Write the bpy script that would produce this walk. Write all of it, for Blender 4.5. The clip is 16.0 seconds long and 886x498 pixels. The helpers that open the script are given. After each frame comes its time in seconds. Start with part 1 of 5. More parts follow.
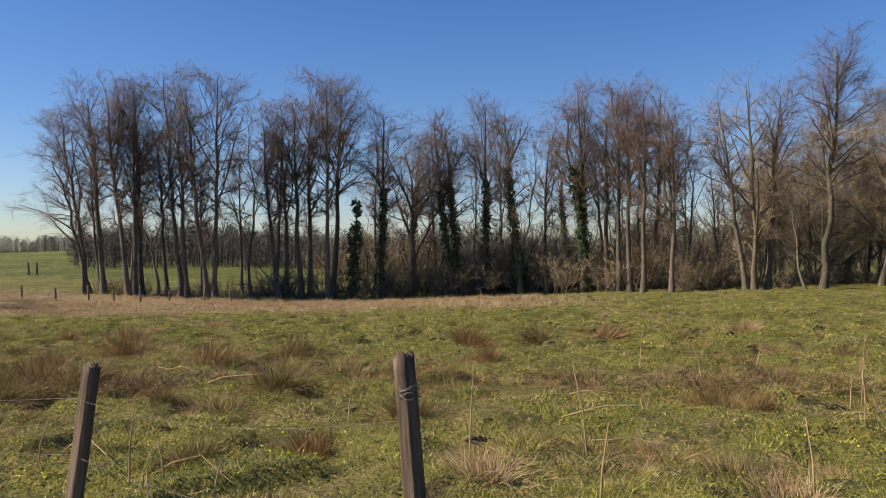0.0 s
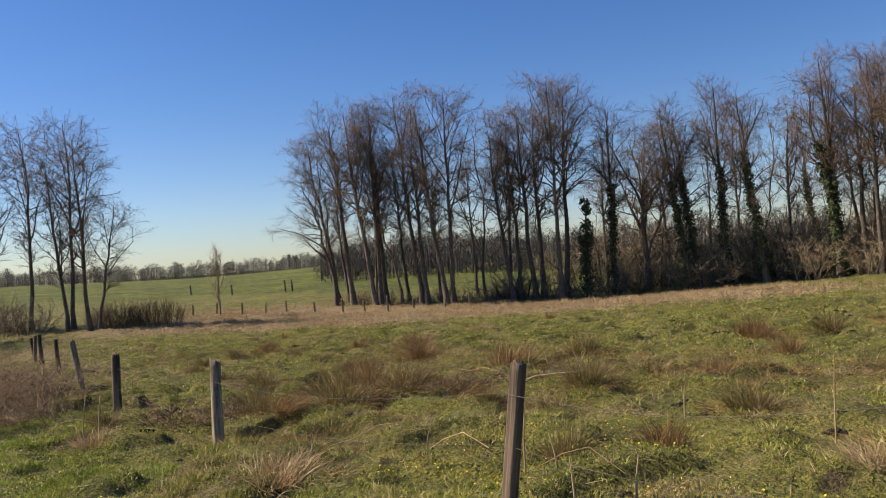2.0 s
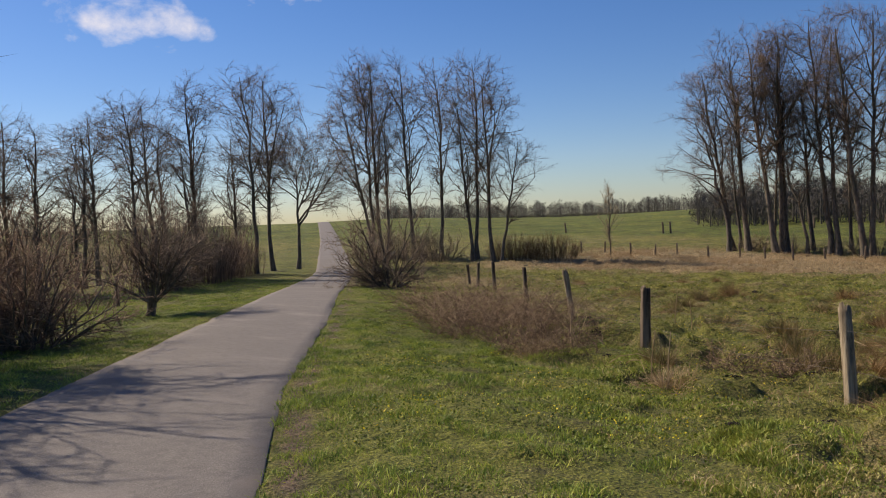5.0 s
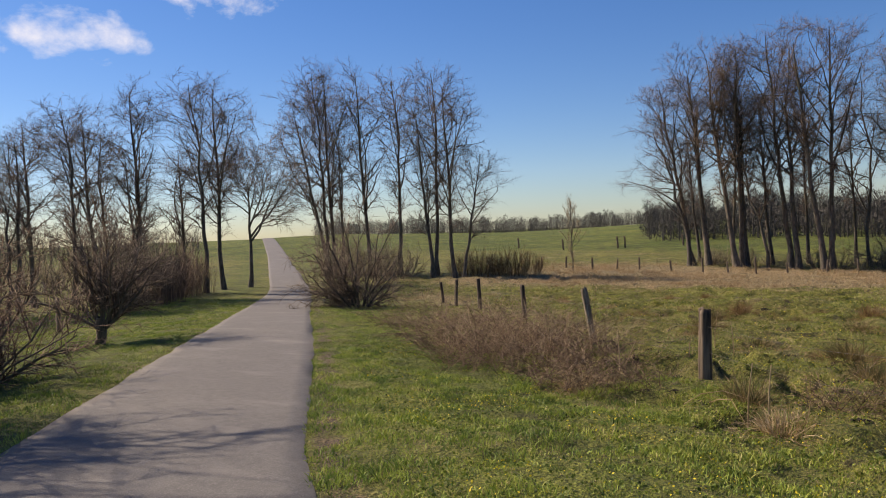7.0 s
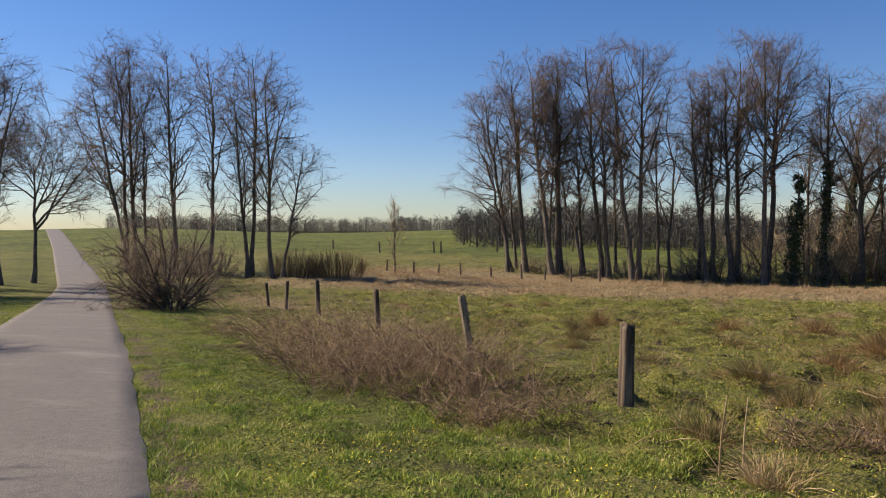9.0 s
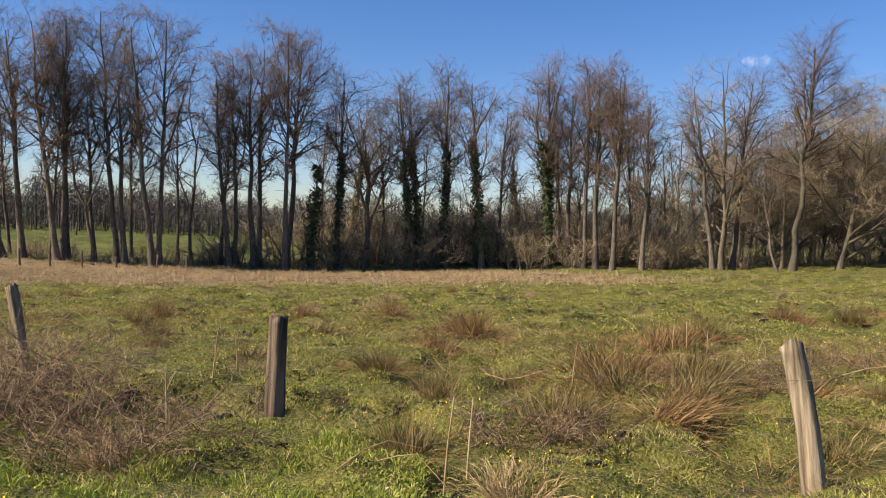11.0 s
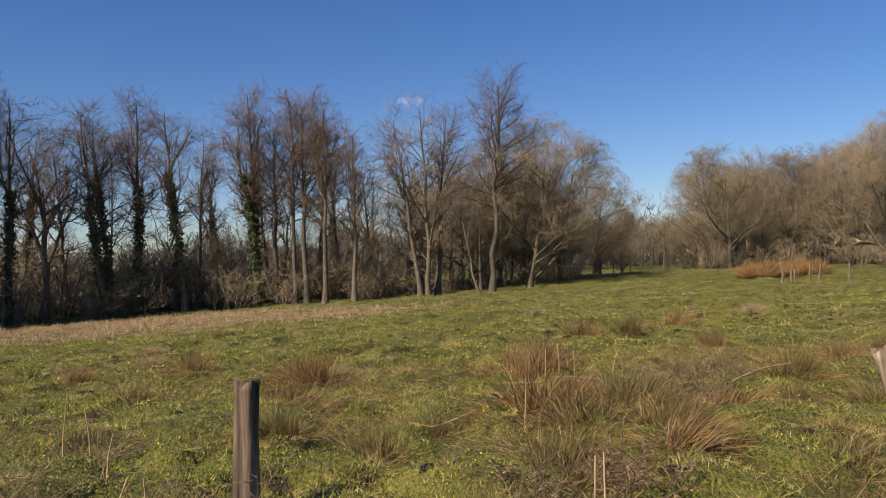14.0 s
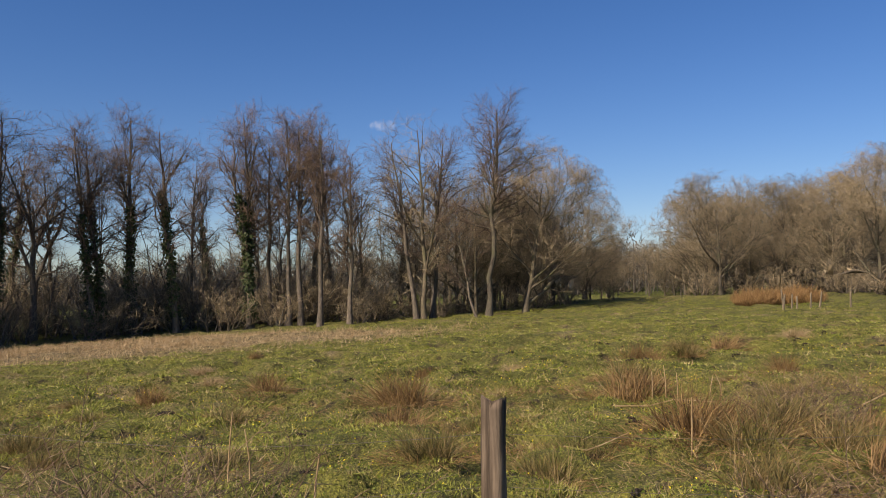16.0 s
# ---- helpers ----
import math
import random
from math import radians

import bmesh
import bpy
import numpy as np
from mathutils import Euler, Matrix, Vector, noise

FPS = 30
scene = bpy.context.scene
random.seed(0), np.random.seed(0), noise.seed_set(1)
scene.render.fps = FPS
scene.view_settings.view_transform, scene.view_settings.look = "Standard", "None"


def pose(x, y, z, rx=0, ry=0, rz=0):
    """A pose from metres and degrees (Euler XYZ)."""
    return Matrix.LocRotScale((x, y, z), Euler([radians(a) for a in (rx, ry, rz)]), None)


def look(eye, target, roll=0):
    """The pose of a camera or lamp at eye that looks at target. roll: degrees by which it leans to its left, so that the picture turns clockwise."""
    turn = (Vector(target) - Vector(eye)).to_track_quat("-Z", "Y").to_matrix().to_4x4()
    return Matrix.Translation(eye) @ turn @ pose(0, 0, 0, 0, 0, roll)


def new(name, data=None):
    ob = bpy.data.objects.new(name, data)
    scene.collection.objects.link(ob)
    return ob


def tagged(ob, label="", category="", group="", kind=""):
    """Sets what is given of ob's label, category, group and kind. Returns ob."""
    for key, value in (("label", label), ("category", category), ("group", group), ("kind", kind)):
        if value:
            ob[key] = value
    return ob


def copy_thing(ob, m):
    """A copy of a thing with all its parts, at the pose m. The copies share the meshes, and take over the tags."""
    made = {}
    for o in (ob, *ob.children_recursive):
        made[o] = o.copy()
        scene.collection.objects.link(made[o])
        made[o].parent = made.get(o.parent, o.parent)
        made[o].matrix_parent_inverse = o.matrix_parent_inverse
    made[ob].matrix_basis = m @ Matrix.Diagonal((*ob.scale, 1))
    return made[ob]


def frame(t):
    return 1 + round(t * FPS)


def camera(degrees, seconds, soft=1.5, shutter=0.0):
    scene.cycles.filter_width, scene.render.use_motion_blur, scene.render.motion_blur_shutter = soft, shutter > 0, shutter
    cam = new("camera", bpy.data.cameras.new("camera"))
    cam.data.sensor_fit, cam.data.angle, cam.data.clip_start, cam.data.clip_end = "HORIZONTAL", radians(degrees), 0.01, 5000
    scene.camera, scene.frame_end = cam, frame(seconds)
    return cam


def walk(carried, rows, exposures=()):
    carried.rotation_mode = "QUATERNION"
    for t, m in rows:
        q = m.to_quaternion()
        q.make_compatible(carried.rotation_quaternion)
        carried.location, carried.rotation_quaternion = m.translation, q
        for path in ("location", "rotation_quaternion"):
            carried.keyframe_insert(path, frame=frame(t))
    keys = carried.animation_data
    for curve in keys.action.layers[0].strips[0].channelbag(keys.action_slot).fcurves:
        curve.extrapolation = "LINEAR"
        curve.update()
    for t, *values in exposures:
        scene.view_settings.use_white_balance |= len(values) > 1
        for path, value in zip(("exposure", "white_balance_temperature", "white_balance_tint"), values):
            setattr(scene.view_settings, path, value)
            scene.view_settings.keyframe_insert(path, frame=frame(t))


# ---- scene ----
cam = camera(57.7, 16.0, soft=1.0)
PATH = [
    (0, (3.797, -0.435, 2.298), (3.756, 1.565, 2.298), -0.2),
    (0.5, (3.561, -0.561, 2.302), (3.229, 1.411, 2.301), -0.7),
    (1, (3.242, -0.683, 2.329), (2.776, 1.262, 2.306), -1.4),
    (1.5, (2.887, -0.853, 2.337), (2.403, 1.088, 2.350), -3.3),
    (2, (2.495, -0.920, 2.340), (1.931, 0.999, 2.361), -4.1),
    (2.5, (2.049, -1.010, 2.325), (1.333, 0.857, 2.361), -3.9),
    (3, (1.528, -1.129, 2.326), (0.549, 0.614, 2.379), -3.1),
    (3.5, (0.935, -1.160, 2.320), (-0.247, 0.452, 2.368), -2.6),
    (4, (0.247, -1.228, 2.288), (-1.069, 0.277, 2.235), -2.0),
    (4.2, (-0.009, -1.242, 2.293), (-1.337, 0.251, 2.223), -1.7),
    (6.3, (-2.610, -0.638, 2.313), (-3.846, 0.933, 2.240), -2.0),
    (6.5, (-2.827, -0.537, 2.302), (-4.048, 1.046, 2.241), -1.8),
    (7, (-3.381, -0.247, 2.280), (-4.583, 1.351, 2.238), -2.2),
    (7.5, (-3.990, 0.022, 2.245), (-5.152, 1.650, 2.224), -2.1),
    (8, (-4.494, 0.377, 2.208), (-5.575, 2.059, 2.177), -1.7),
    (8.2, (-4.707, 0.530, 2.201), (-5.743, 2.241, 2.167), -1.2),
    (10.3, (-6.744, 2.420, 2.037), (-6.830, 4.416, 1.970), 0.8),
    (10.5, (-6.911, 2.603, 1.999), (-6.852, 4.601, 1.931), 1.0),
    (11, (-7.342, 3.006, 1.992), (-6.950, 4.966, 1.933), 1.8),
    (11.5, (-7.656, 3.451, 1.956), (-6.951, 5.322, 1.947), 1.9),
    (11.8, (-7.884, 3.688, 1.960), (-6.974, 5.470, 1.960), 1.8),
    (12, (-8.048, 3.824, 1.961), (-7.043, 5.554, 1.984), 1.2),
    (12.5, (-8.440, 4.168, 1.912), (-7.387, 5.868, 1.956), 0.6),
    (13, (-8.828, 4.586, 1.910), (-7.758, 6.276, 1.934), -0.7),
    (13.5, (-9.246, 4.925, 1.909), (-8.137, 6.589, 1.932), -0.8),
    (14, (-9.559, 5.368, 1.892), (-8.431, 7.019, 1.924), -1.3),
    (14.5, (-9.986, 5.726, 1.877), (-8.811, 7.343, 1.932), -1.6),
    (15, (-10.365, 6.059, 1.831), (-9.190, 7.677, 1.892), -1.7),
    (15.5, (-10.701, 6.474, 1.818), (-9.522, 8.088, 1.880), -1.0),
    (16, (-11.080, 6.834, 1.833), (-9.891, 8.440, 1.925), -0.6),
]
EXPOSURE = [(0, 0.72), (0.5, 0.68), (2.5, 0.7), (4, 0.36), (7, 0.56), (8, 0.58), (10.5, 0.84), (11, 0.9), (12.5, 0.65), (16, 0.46)]
walk(cam, [(t, look(eye, target, roll)) for t, eye, target, roll in PATH], exposures=[(t, stops, 6850, 19) for t, stops in EXPOSURE])

# ---- world, sun ----
SUN_AZ, SUN_EL = radians(-97), radians(40)
world = bpy.data.worlds.new("world")
scene.world = world
world.use_nodes = True
wn = world.node_tree.nodes
sky = wn.new("ShaderNodeTexSky")
sky.sky_type = "NISHITA"
sky.sun_disc = False
sky.sun_elevation, sky.sun_rotation = SUN_EL, SUN_AZ
sky.air_density, sky.dust_density, sky.ozone_density, sky.altitude = 1.0, 0.2, 1.6, 0
wn["Background"].inputs["Strength"].default_value = 0.062
vivid = wn.new("ShaderNodeHueSaturation")
vivid.inputs["Saturation"].default_value = 1.3
haze = wn.new("ShaderNodeMix")
haze.data_type, haze.blend_type = "RGBA", "MULTIPLY"
haze.inputs["Factor"].default_value = 1.0
haze.inputs["B"].default_value = (0.8, 0.95, 1.22, 1)
world.node_tree.links.new(sky.outputs[0], vivid.inputs["Color"])
world.node_tree.links.new(vivid.outputs[0], haze.inputs["A"])
world.node_tree.links.new(haze.outputs["Result"], wn["Background"].inputs[0])
sun_data = bpy.data.lights.new("sun", "SUN")
sun_data.energy, sun_data.angle, sun_data.color = 5.0, radians(0.53), (1.0, 0.91, 0.73)
sun = new("sun", sun_data)
to_sun = Vector((math.sin(SUN_AZ) * math.cos(SUN_EL), math.cos(SUN_AZ) * math.cos(SUN_EL), math.sin(SUN_EL)))
sun.matrix_world = look(to_sun * 60, (0, 0, 0))


# ---- materials ----
def material(name, rough=0.85):
    m = bpy.data.materials.new(name)
    m.use_nodes = True
    nt = m.node_tree
    bsdf = nt.nodes["Principled BSDF"]
    bsdf.inputs["Roughness"].default_value = rough
    bsdf.inputs["Specular IOR Level"].default_value = 0.25
    return m, nt, bsdf


def ramp(nt, source, stops):
    r = nt.nodes.new("ShaderNodeValToRGB")
    while len(r.color_ramp.elements) < len(stops):
        r.color_ramp.elements.new(0.5)
    for e, (at, c) in zip(r.color_ramp.elements, stops):
        e.position, e.color = at, (*c, 1)
    nt.links.new(source, r.inputs[0])
    return r.outputs[0]


def noise_node(nt, scale, detail=4, stretch=None, rough=0.55, obj=True):
    tc = nt.nodes.new("ShaderNodeTexCoord")
    n = nt.nodes.new("ShaderNodeTexNoise")
    n.inputs["Scale"].default_value, n.inputs["Detail"].default_value, n.inputs["Roughness"].default_value = scale, detail, rough
    if stretch:
        mp = nt.nodes.new("ShaderNodeMapping")
        mp.inputs["Scale"].default_value = stretch
        nt.links.new(tc.outputs["Object"], mp.inputs[0])
        nt.links.new(mp.outputs[0], n.inputs["Vector"])
    else:
        nt.links.new(tc.outputs["Object"], n.inputs["Vector"])
    return n.outputs["Fac"]


def mix(nt, fac, c1, c2, mode="MIX"):
    n = nt.nodes.new("ShaderNodeMix")
    n.data_type, n.blend_type = "RGBA", mode
    for sock, v in ((n.inputs["Factor"], fac), (n.inputs["A"], c1), (n.inputs["B"], c2)):
        if isinstance(v, (int, float)):
            sock.default_value = v
        elif isinstance(v, tuple):
            sock.default_value = (*v, 1)
        else:
            nt.links.new(v, sock)
    return n.outputs["Result"]


def maths(nt, op, a, b):
    n = nt.nodes.new("ShaderNodeMath")
    n.operation = op
    n.use_clamp = False
    for sock, v in ((n.inputs[0], a), (n.inputs[1], b)):
        if isinstance(v, (int, float)):
            sock.default_value = v
        else:
            nt.links.new(v, sock)
    return n.outputs[0]


def bump(nt, bsdf, height, strength, distance):
    b = nt.nodes.new("ShaderNodeBump")
    b.inputs["Strength"].default_value, b.inputs["Distance"].default_value = strength, distance
    nt.links.new(height, b.inputs["Height"])
    nt.links.new(b.outputs[0], bsdf.inputs["Normal"])


def attribute(nt, name):
    n = nt.nodes.new("ShaderNodeAttribute")
    n.attribute_name = name
    return n.outputs["Fac"]


def grass_ground():
    """Pasture: greens, straw thatch and bare soil; the attribute 'dry' holds where old straw covers the ground."""
    m, nt, bsdf = material("pasture", 0.95)
    big, mid, fine = noise_node(nt, 0.11, 3), noise_node(nt, 0.9, 4), noise_node(nt, 9, 5, rough=0.7)
    green = ramp(nt, mid, [(0.3, (0.036, 0.043, 0.01)), (0.5, (0.105, 0.118, 0.022)), (0.7, (0.2, 0.2, 0.042))])
    green = mix(nt, ramp(nt, fine, [(0.35, (0, 0, 0)), (0.75, (1, 1, 1))]), green, (0.2, 0.175, 0.06))
    straw = ramp(nt, fine, [(0.25, (0.13, 0.095, 0.052)), (0.55, (0.28, 0.21, 0.12)), (0.8, (0.41, 0.325, 0.2))])
    patch = ramp(nt, noise_node(nt, 0.55, 5), [(0.56, (0, 0, 0)), (0.7, (0.75, 0.75, 0.75))])
    col = mix(nt, patch, green, straw)
    dry = nt.nodes.new("ShaderNodeMath")
    dry.operation = "MULTIPLY_ADD"
    nt.links.new(attribute(nt, "dry"), dry.inputs[0])
    nt.links.new(mid, dry.inputs[1])
    dry.inputs[2].default_value = 0
    dry_mask = ramp(nt, dry.outputs[0], [(0.18, (0, 0, 0)), (0.45, (1, 1, 1))])
    col = mix(nt, dry_mask, col, straw)
    # bare soil, spread further to paint in the shaded pockets between tussocks
    soil = ramp(nt, noise_node(nt, 2.6, 6), [(0.57, (0, 0, 0)), (0.66, (0.85, 0.85, 0.85))])
    col = mix(nt, soil, col, (0.055, 0.042, 0.028))
    far_green = ramp(nt, big, [(0.3, (0.085, 0.115, 0.02)), (0.7, (0.15, 0.168, 0.032))])
    far_green = mix(nt, ramp(nt, noise_node(nt, 0.7, 6, rough=0.7), [(0.42, (0.85, 0.85, 0.85)), (0.56, (0, 0, 0))]), far_green, (0.055, 0.062, 0.016))
    col = mix(nt, attribute(nt, "meadow"), col, far_green)
    worn = maths(nt, "MULTIPLY", attribute(nt, "worn"), noise_node(nt, 3.0, 5))
    col = mix(nt, ramp(nt, worn, [(0.25, (0, 0, 0)), (0.5, (0.95, 0.95, 0.95))]), col, (0.13, 0.095, 0.07))
    grain = noise_node(nt, 34, 3, rough=0.75)
    col = mix(nt, 1.0, col, ramp(nt, grain, [(0.3, (0.3, 0.34, 0.3)), (0.5, (1.05, 1.05, 1.05)), (0.7, (2.3, 2.15, 1.8))]), "MULTIPLY")
    tint = ramp(nt, big, [(0.3, (0.8, 0.85, 0.8)), (0.7, (1.1, 1.05, 1.0))])
    nt.links.new(mix(nt, 1.0, col, tint, "MULTIPLY"), bsdf.inputs["Base Color"])
    bump(nt, bsdf, maths(nt, "ADD", maths(nt, "ADD", maths(nt, "MULTIPLY", fine, 0.5), maths(nt, "MULTIPLY", grain, 0.12)), noise_node(nt, 2.4, 6, rough=0.65)), 1.0, 0.32)
    return m


def blade_material(name, stops, patch_stops=None, scale=0.6, clump=3.5):
    m, nt, bsdf = material(name, 0.6)
    g = nt.nodes.new("ShaderNodeNewGeometry")
    tone = maths(nt, "ADD", maths(nt, "MULTIPLY", g.outputs["Random Per Island"], 0.5), maths(nt, "SUBTRACT", maths(nt, "MULTIPLY", noise_node(nt, clump, 2), 1.6), 0.47))
    col = ramp(nt, tone, stops)
    if patch_stops:
        col = mix(nt, ramp(nt, noise_node(nt, scale, 4), [(0.5, (0, 0, 0)), (0.72, (0.85, 0.85, 0.85))]), col, ramp(nt, g.outputs["Random Per Island"], patch_stops))
    nt.links.new(col, bsdf.inputs["Base Color"])
    bsdf.inputs["Transmission Weight"].default_value = 0.0
    tr = nt.nodes.new("ShaderNodeBsdfTranslucent")
    nt.links.new(col, tr.inputs["Color"])
    ms = nt.nodes.new("ShaderNodeMixShader")
    ms.inputs[0].default_value = 0.2
    nt.links.new(bsdf.outputs[0], ms.inputs[1])
    nt.links.new(tr.outputs[0], ms.inputs[2])
    nt.links.new(ms.outputs[0], nt.nodes["Material Output"].inputs["Surface"])
    return m


def bark_material(name, dark, light, moss=None, scale=3.0):
    m, nt, bsdf = material(name, 0.9)
    fine = noise_node(nt, scale * 4, 5, (1, 1, 0.25))
    col = ramp(nt, fine, [(0.3, dark), (0.7, light)])
    if moss:
        col = mix(nt, ramp(nt, noise_node(nt, 0.7, 4), [(0.45, (0, 0, 0)), (0.7, (0.7, 0.7, 0.7))]), col, moss)
    info = nt.nodes.new("ShaderNodeObjectInfo")
    vary = ramp(nt, info.outputs["Random"], [(0, (0.75, 0.75, 0.78)), (1, (1.2, 1.15, 1.08))])
    nt.links.new(mix(nt, 1.0, col, vary, "MULTIPLY"), bsdf.inputs["Base Color"])
    bump(nt, bsdf, fine, 0.6, 0.03)
    return m


def twig_material(name, stops):
    m, nt, bsdf = material(name, 0.8)
    g = nt.nodes.new("ShaderNodeNewGeometry")
    info = nt.nodes.new("ShaderNodeObjectInfo")
    vary = ramp(nt, info.outputs["Random"], [(0, (0.8, 0.8, 0.82)), (1, (1.2, 1.15, 1.1))])
    nt.links.new(mix(nt, 1.0, ramp(nt, g.outputs["Random Per Island"], stops), vary, "MULTIPLY"), bsdf.inputs["Base Color"])
    return m


def asphalt_material():
    m, nt, bsdf = material("asphalt", 0.85)
    speck, wear, broad = noise_node(nt, 60, 3, rough=0.8), noise_node(nt, 1.3, 6), noise_node(nt, 0.25, 3)
    col = ramp(nt, speck, [(0.3, (0.095, 0.086, 0.078)), (0.55, (0.165, 0.151, 0.137)), (0.8, (0.28, 0.26, 0.24))])
    col = mix(nt, ramp(nt, wear, [(0.5, (0, 0, 0)), (0.8, (0.45, 0.45, 0.45))]), col, (0.24, 0.215, 0.2))
    col = mix(nt, ramp(nt, noise_node(nt, 9, 6, rough=0.75), [(0.35, (0.45, 0.45, 0.45)), (0.55, (0, 0, 0))]), col, (0.085, 0.077, 0.072))
    col = mix(nt, ramp(nt, noise_node(nt, 0.8, 5, (0.5, 1.6, 1)), [(0.58, (0, 0, 0)), (0.72, (0.55, 0.55, 0.55))]), col, (0.26, 0.235, 0.21))
    col = mix(nt, ramp(nt, broad, [(0.35, (0.25, 0.25, 0.25)), (0.65, (0, 0, 0))]), col, (0.115, 0.105, 0.102))
    edge = maths(nt, "MULTIPLY", attribute(nt, "rim"), wear)
    col = mix(nt, ramp(nt, edge, [(0.32, (0, 0, 0)), (0.55, (0.7, 0.7, 0.7))]), col, (0.2, 0.17, 0.14))
    nt.links.new(col, bsdf.inputs["Base Color"])
    bump(nt, bsdf, speck, 0.8, 0.015)
    return m


def weathered_wood(name, dark, light):
    m, nt, bsdf = material(name, 0.85)
    grain = noise_node(nt, 16, 6, (1, 1, 0.06), rough=0.65)
    stain = noise_node(nt, 2.2, 4)
    col = ramp(nt, grain, [(0.32, (0.02, 0.016, 0.012)), (0.46, dark), (0.7, light)])
    col = mix(nt, ramp(nt, stain, [(0.5, (0, 0, 0)), (0.75, (0.6, 0.6, 0.6))]), col, tuple(v * 0.55 for v in dark))
    nt.links.new(col, bsdf.inputs["Base Color"])
    bump(nt, bsdf, grain, 0.9, 0.02)
    return m


PASTURE, ASPHALT = grass_ground(), asphalt_material()
FIELD_BLADE = blade_material("field_grass", [(0, (0.035, 0.045, 0.007)), (0.5, (0.25, 0.27, 0.044)), (0.82, (0.39, 0.39, 0.085)), (1, (0.56, 0.45, 0.22))],
                             [(0, (0.14, 0.09, 0.04)), (0.6, (0.36, 0.25, 0.12)), (1, (0.6, 0.46, 0.27))])
VERGE_BLADE = blade_material("verge_grass", [(0, (0.03, 0.06, 0.009)), (0.38, (0.13, 0.2, 0.034)), (0.7, (0.3, 0.37, 0.055)), (0.92, (0.44, 0.47, 0.08)), (1, (0.58, 0.48, 0.19))], clump=2.6)
STRAW = blade_material("straw", [(0, (0.16, 0.10, 0.045)), (0.5, (0.36, 0.25, 0.125)), (1, (0.55, 0.42, 0.25))])
RUSH_GREEN = blade_material("rush_green", [(0, (0.04, 0.055, 0.015)), (0.5, (0.10, 0.115, 0.035)), (0.8, (0.20, 0.155, 0.06)), (1, (0.38, 0.28, 0.14))])
RUSH_MIX = blade_material("rush_mixed", [(0, (0.05, 0.045, 0.015)), (0.4, (0.115, 0.103, 0.033)), (0.7, (0.21, 0.15, 0.058)), (1, (0.4, 0.29, 0.135))])
RUSH_BROWN = blade_material("rush_brown", [(0, (0.04, 0.024, 0.014)), (0.45, (0.165, 0.095, 0.037)), (1, (0.41, 0.265, 0.115))])
WEED_LEAF = blade_material("weed_leaf", [(0, (0.03, 0.05, 0.008)), (0.6, (0.11, 0.145, 0.018)), (1, (0.23, 0.26, 0.034))])
PETAL = blade_material("yellow_petal", [(0, (0.65, 0.48, 0.02)), (1, (0.8, 0.65, 0.04))])
IVY_LEAF = blade_material("ivy_leaf", [(0, (0.02, 0.035, 0.012)), (0.6, (0.05, 0.07, 0.025)), (1, (0.12, 0.13, 0.05))])
BARK = bark_material("alder_bark", (0.055, 0.045, 0.036), (0.19, 0.158, 0.125), (0.085, 0.088, 0.05))
BARK_PALE = bark_material("wood_bark", (0.05, 0.042, 0.031), (0.15, 0.126, 0.09), (0.10, 0.105, 0.05))
TWIG = twig_material("alder_twig", [(0, (0.055, 0.038, 0.029)), (0.6, (0.135, 0.094, 0.067)), (1, (0.23, 0.168, 0.12))])
TWIG_WARM = twig_material("hazel_twig", [(0, (0.108, 0.086, 0.053)), (0.6, (0.245, 0.196, 0.122)), (1, (0.39, 0.32, 0.212))])
TWIG_RED = twig_material("red_twig", [(0, (0.06, 0.035, 0.025)), (0.6, (0.15, 0.1, 0.063)), (1, (0.27, 0.19, 0.125))])
TWIG_CANE = twig_material("dead_cane", [(0, (0.09, 0.06, 0.034)), (0.6, (0.22, 0.15, 0.085)), (1, (0.42, 0.32, 0.2))])
TWIG_RUST = twig_material("rust_twig", [(0, (0.11, 0.064, 0.025)), (0.6, (0.23, 0.135, 0.052)), (1, (0.38, 0.25, 0.115))])
TWIG_GREY = twig_material("thorn_twig", [(0, (0.062, 0.045, 0.032)), (0.6, (0.135, 0.098, 0.068)), (1, (0.22, 0.165, 0.115))])
TURF = blade_material("turf", [(0, (0.022, 0.036, 0.006)), (0.5, (0.15, 0.17, 0.022)), (1, (0.35, 0.34, 0.06))])
DARK_LUMP = bark_material("dark_lump", (0.014, 0.011, 0.008), (0.05, 0.038, 0.026), scale=6.0)
POST_DARK = weathered_wood("post_wood", (0.085, 0.062, 0.043), (0.235, 0.178, 0.126))
POST_PALE = weathered_wood("pale_post_wood", (0.17, 0.132, 0.085), (0.44, 0.36, 0.245))
FAR_TWIG = twig_material("far_woods", [(0, (0.05, 0.05, 0.045)), (1, (0.13, 0.115, 0.095))])


# ---- mesh tools ----
def unit(v):
    return v / (np.linalg.norm(v, axis=-1, keepdims=True) + 1e-9)


